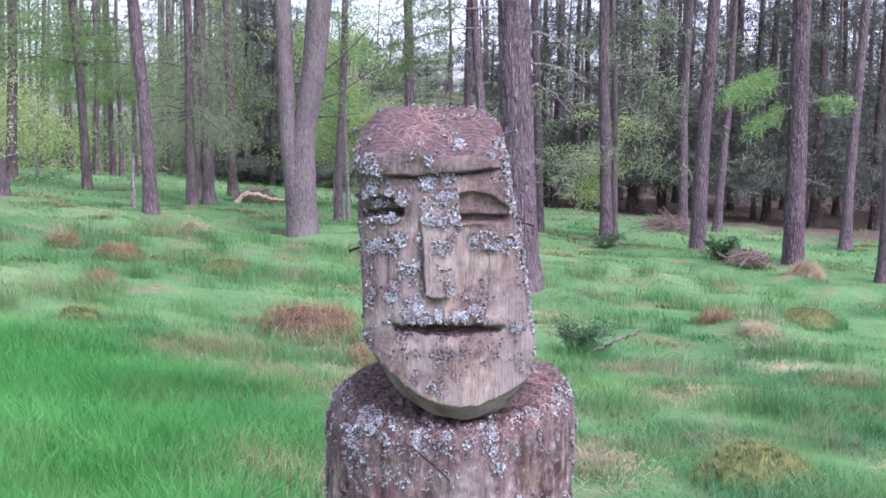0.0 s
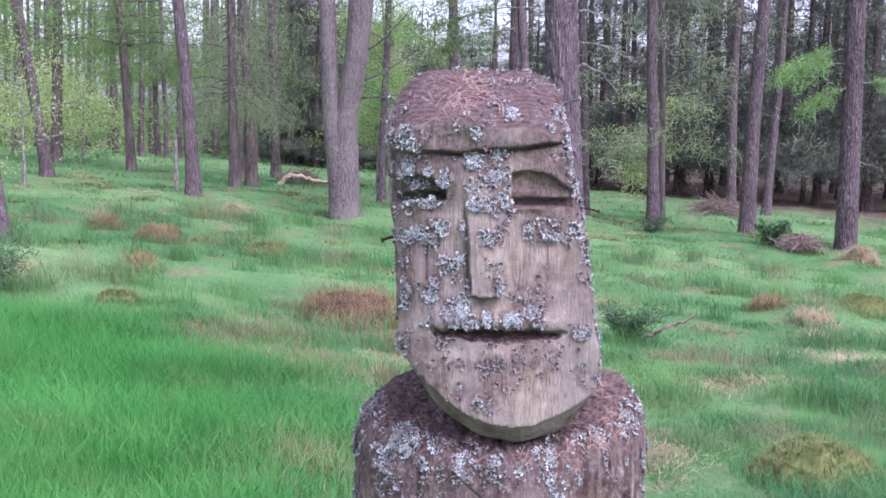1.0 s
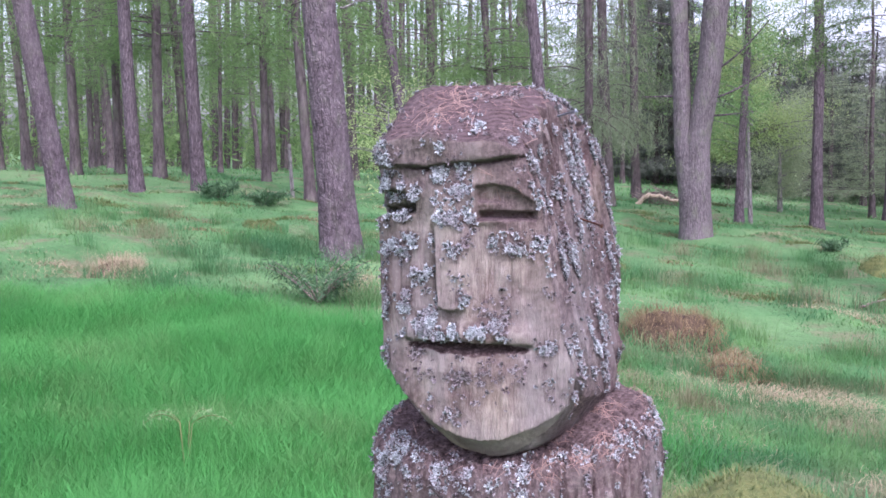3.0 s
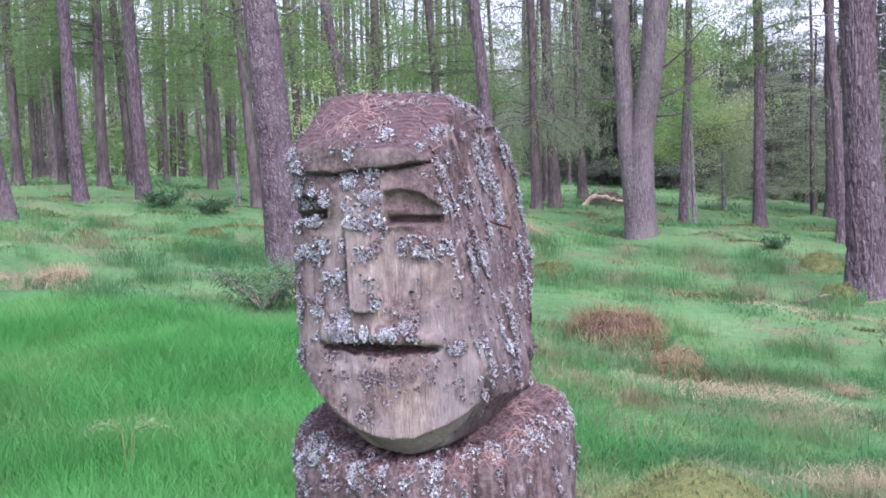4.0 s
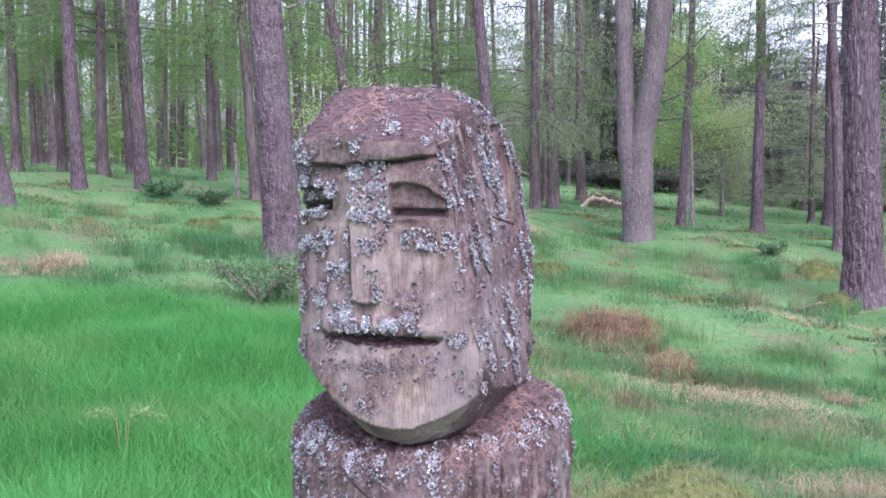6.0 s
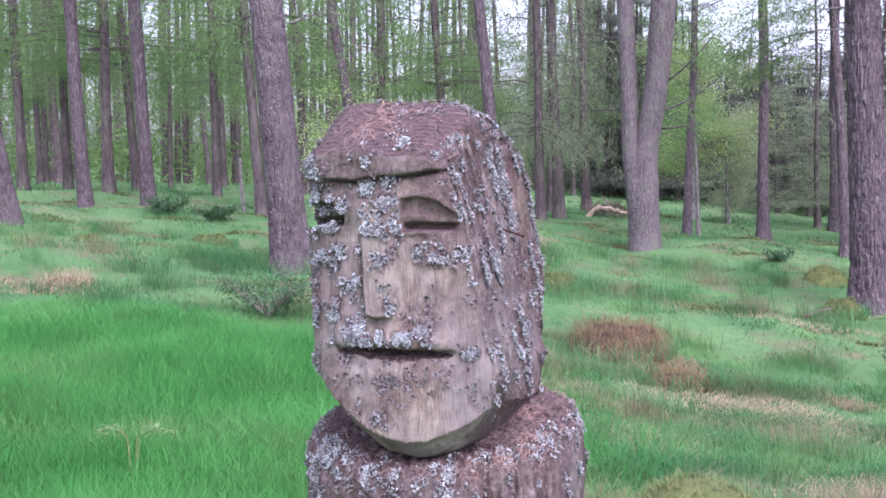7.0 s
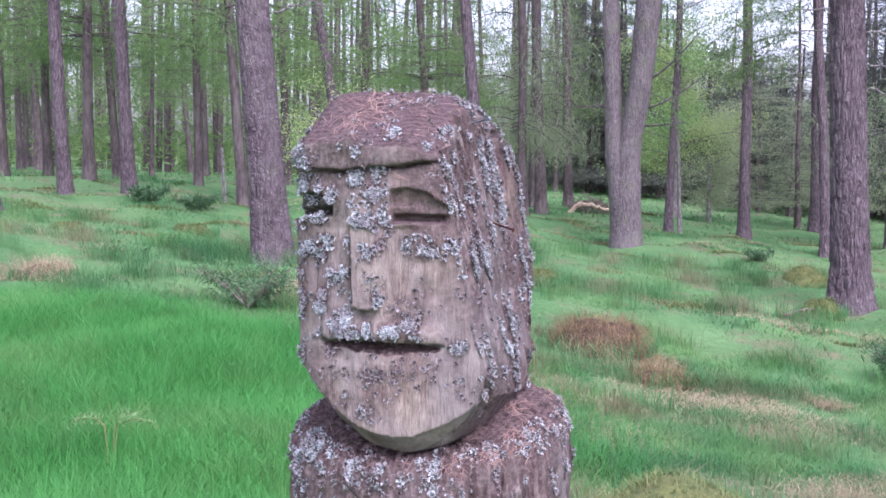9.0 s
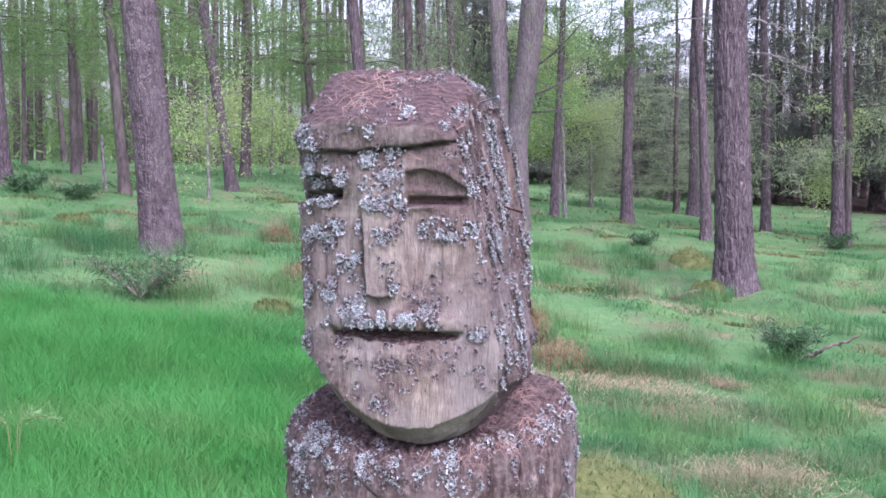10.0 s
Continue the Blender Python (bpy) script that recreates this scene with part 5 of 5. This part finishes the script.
brush_heap(3.96, 27.25, 0.9, 0.35, 180, 1, "low heap of dead brown brushwood")
brush_heap(4.0, 18.5, 0.45, 0.25, 130, 2, "heap of grey dead twigs beside a shrub")
brush_heap(-5.3, 25.6, 0.6, 0.35, 120, 3, "brown heap of dead twigs at a larch's foot")


def fern(x, y):
    rng = np.random.default_rng(9)
    ob = root("fern", x, y, float(land(x, y)), "small pale fern frond above the long grass", "fern")
    for a, l_ in ((0.4, 0.2), (2.9, 0.24), (1.6, 0.2), (3.4, 0.18)):
        s = np.linspace(0, 1, 8)
        line = np.stack([np.cos(a) * l_ * s, np.sin(a) * l_ * s, 0.24 + 0.22 * s - 0.2 * s * s], 1)
        line[0] = (0, 0, 0)
        part("stem", mesh_np("stem", *tube(line, np.linspace(0.003, 0.001, 8), 4)), MOSSY, ob)
        k = np.repeat(np.linspace(0.3, 1, 18), 3)
        c = np.stack([np.interp(k, s, line[:, q]) for q in range(3)], 1) + rng.normal(size=(54, 3)) * 0.01
        part("frond", mesh_np("frond", *leaves(rng, c, 0.013, 1.9, 0), smooth=False), FERN, ob)


fern(-2.35, 4.3)


# ---- grass: long and lush on one side, shorter and tufted on the other ----
def sector(rng, n, near, far):
    d = np.sqrt(rng.uniform(near ** 2, far ** 2, n))
    a = rng.uniform(-0.48, 0.86, n)
    return 0.4 - np.sin(a) * d, 0.3 + np.cos(a) * d


def lush(x, y):
    """1 in the long-grass meadow, 0 on the mossy floor."""
    edge = 7.6 + 0.35 * np.sin(x * 1.3)
    return step(0.5, -1.9, x + 0.12 * (y - 4)) * step(edge + 1.2, edge - 1.2, y)


def grass_layer(name, count, near, far, height, width, seed, label, mat_, where=None, lean=0.8):
    rng = np.random.default_rng(seed)
    x, y = sector(rng, count, near, far)
    g = lush(x, y)
    clump = fnoise(x / 0.5, y / 0.5, 0, 55, 2)
    keep = rng.uniform(0, 1, count) < np.clip(g + (1 - g) * (0.45 + 0.9 * clump), 0.12, 1)
    keep &= rng.uniform(0, 1, count) < step(46.0, 37.5, y + 1.6 * x + 3.5 * clump) * 0.8 + 0.2
    if where is not None:
        keep &= (g + rng.uniform(-0.42, 0.42, count) > 0.5) == where
    x, y, g, clump = x[keep], y[keep], g[keep], clump[keep]
    h = height * (0.4 + 0.55 * np.clip(clump, -0.5, 1) + 0.7 * g)
    me = mesh_np(name, *blades(rng, x, y, h, width, lean), smooth=False)
    tagged(part(name, me, mat_), label, "grass", kind="stuff")


grass_layer("grass", 330000, 2.4, 9.5, 0.19, 0.0036, 71, "lush bright green woodland grass", GRASS, True)
grass_layer("grass", 260000, 2.4, 9.5, 0.16, 0.0045, 71, "dull green tufted grass mixed with dry stalks", GRASS_FAR, False, 1.3)
grass_layer("grass", 190000, 9.5, 22, 0.085, 0.009, 72, "green tufted grass between the trees", GRASS_FAR, None, 1.5)
grass_layer("grass", 60000, 22, 60, 0.16, 0.03, 73, "short green grass far under the larches", TURF_SUNLIT)


def scattered(name, seed, count, near, far, size, per, height, width, lean, mat_, label, spots=()):
    """Clumps of one kind of blade strewn over the floor outside the long grass."""
    rng = np.random.default_rng(seed)
    cx, cy = sector(rng, count, near, far)
    keep = lush(cx, cy) < 0.3
    cx, cy = cx[keep], cy[keep]
    r = size * rng.uniform(0.5, 1.6, len(cx))
    n = (per * (r / size) ** 1.5).astype(int)
    xs, ys = [np.repeat(cx, n)], [np.repeat(cy, n)]
    xs[0] = xs[0] + rng.normal(size=len(xs[0])) * np.repeat(r, n) * 0.6
    ys[0] = ys[0] + rng.normal(size=len(ys[0])) * np.repeat(r, n) * 0.4
    for x, y, wx, wy, k in spots:
        xs.append(x + rng.normal(size=k) * wx * 0.6)
        ys.append(y + rng.normal(size=k) * wy * 0.8)
    x, y = np.concatenate(xs), np.concatenate(ys)
    if height > 0.1:
        free = np.ones(len(x), bool)
        for mx, my, wx, wy in [m[:4] for m in MOUNDS] + [d[:4] for d in DRY_SPOTS]:
            free &= ((x - mx) / (wx * 1.1)) ** 2 + ((y - my + 0.1) / (wy * 1.3)) ** 2 > 1
        x, y = x[free], y[free]
    me = mesh_np(name, *blades(rng, x, y, height, width, lean), smooth=False)
    tagged(part(name, me, mat_), label, "grass", kind="stuff")


DRY_SPOTS = ((-0.35, 7.94, 0.6, 0.22, 900), (0.1, 7.7, 0.35, 0.2, 550), (1.28, 8.24, 0.3, 0.2, 600), (1.9, 8.5, 0.5, 0.28, 900), (-1.3, 7.2, 0.35, 0.3, 700), (-0.7, 6.6, 0.3, 0.2, 500), (-6.3, 8.5, 0.6, 0.25, 700), (2.6, 9.5, 0.5, 0.3, 700), (0.6, 6.2, 0.3, 0.3, 500), (-0.6, 5.0, 0.15, 0.4, 400), (-1.0, 8.9, 0.25, 0.2, 600), (0.35, 8.5, 0.12, 0.1, 300))
DRY_SPOTS = tuple((x, y, wx, wy, 2 * k) for x, y, wx, wy, k in DRY_SPOTS)
scattered("dry_grass", 75, 60, 6, 22, 0.22, 260, 0.04, 0.006, 3.0, STRAW_PALE, "flattened patches of bleached dead grass", DRY_SPOTS)
scattered("brown_grass", 76, 34, 8, 24, 0.3, 200, 0.05, 0.007, 2.2, STRAW, "rusty dead grass and bracken litter between mossy hummocks")
scattered("tall_grass", 79, 230, 4.5, 16, 0.2, 170, 0.2, 0.0038, 0.9, GRASS_FAR, "soft tall grass growing in green tufts")
scattered("rush_tufts", 77, 70, 6.5, 30, 0.3, 150, 0.11, 0.006, 1.3, RUSHES, "darker green rushes in loose tufts")
scattered("moss_cushions", 78, 80, 8, 28, 0.22, 220, 0.05, 0.014, 1.0, MOSSY, "yellow-green moss cushions among grass")
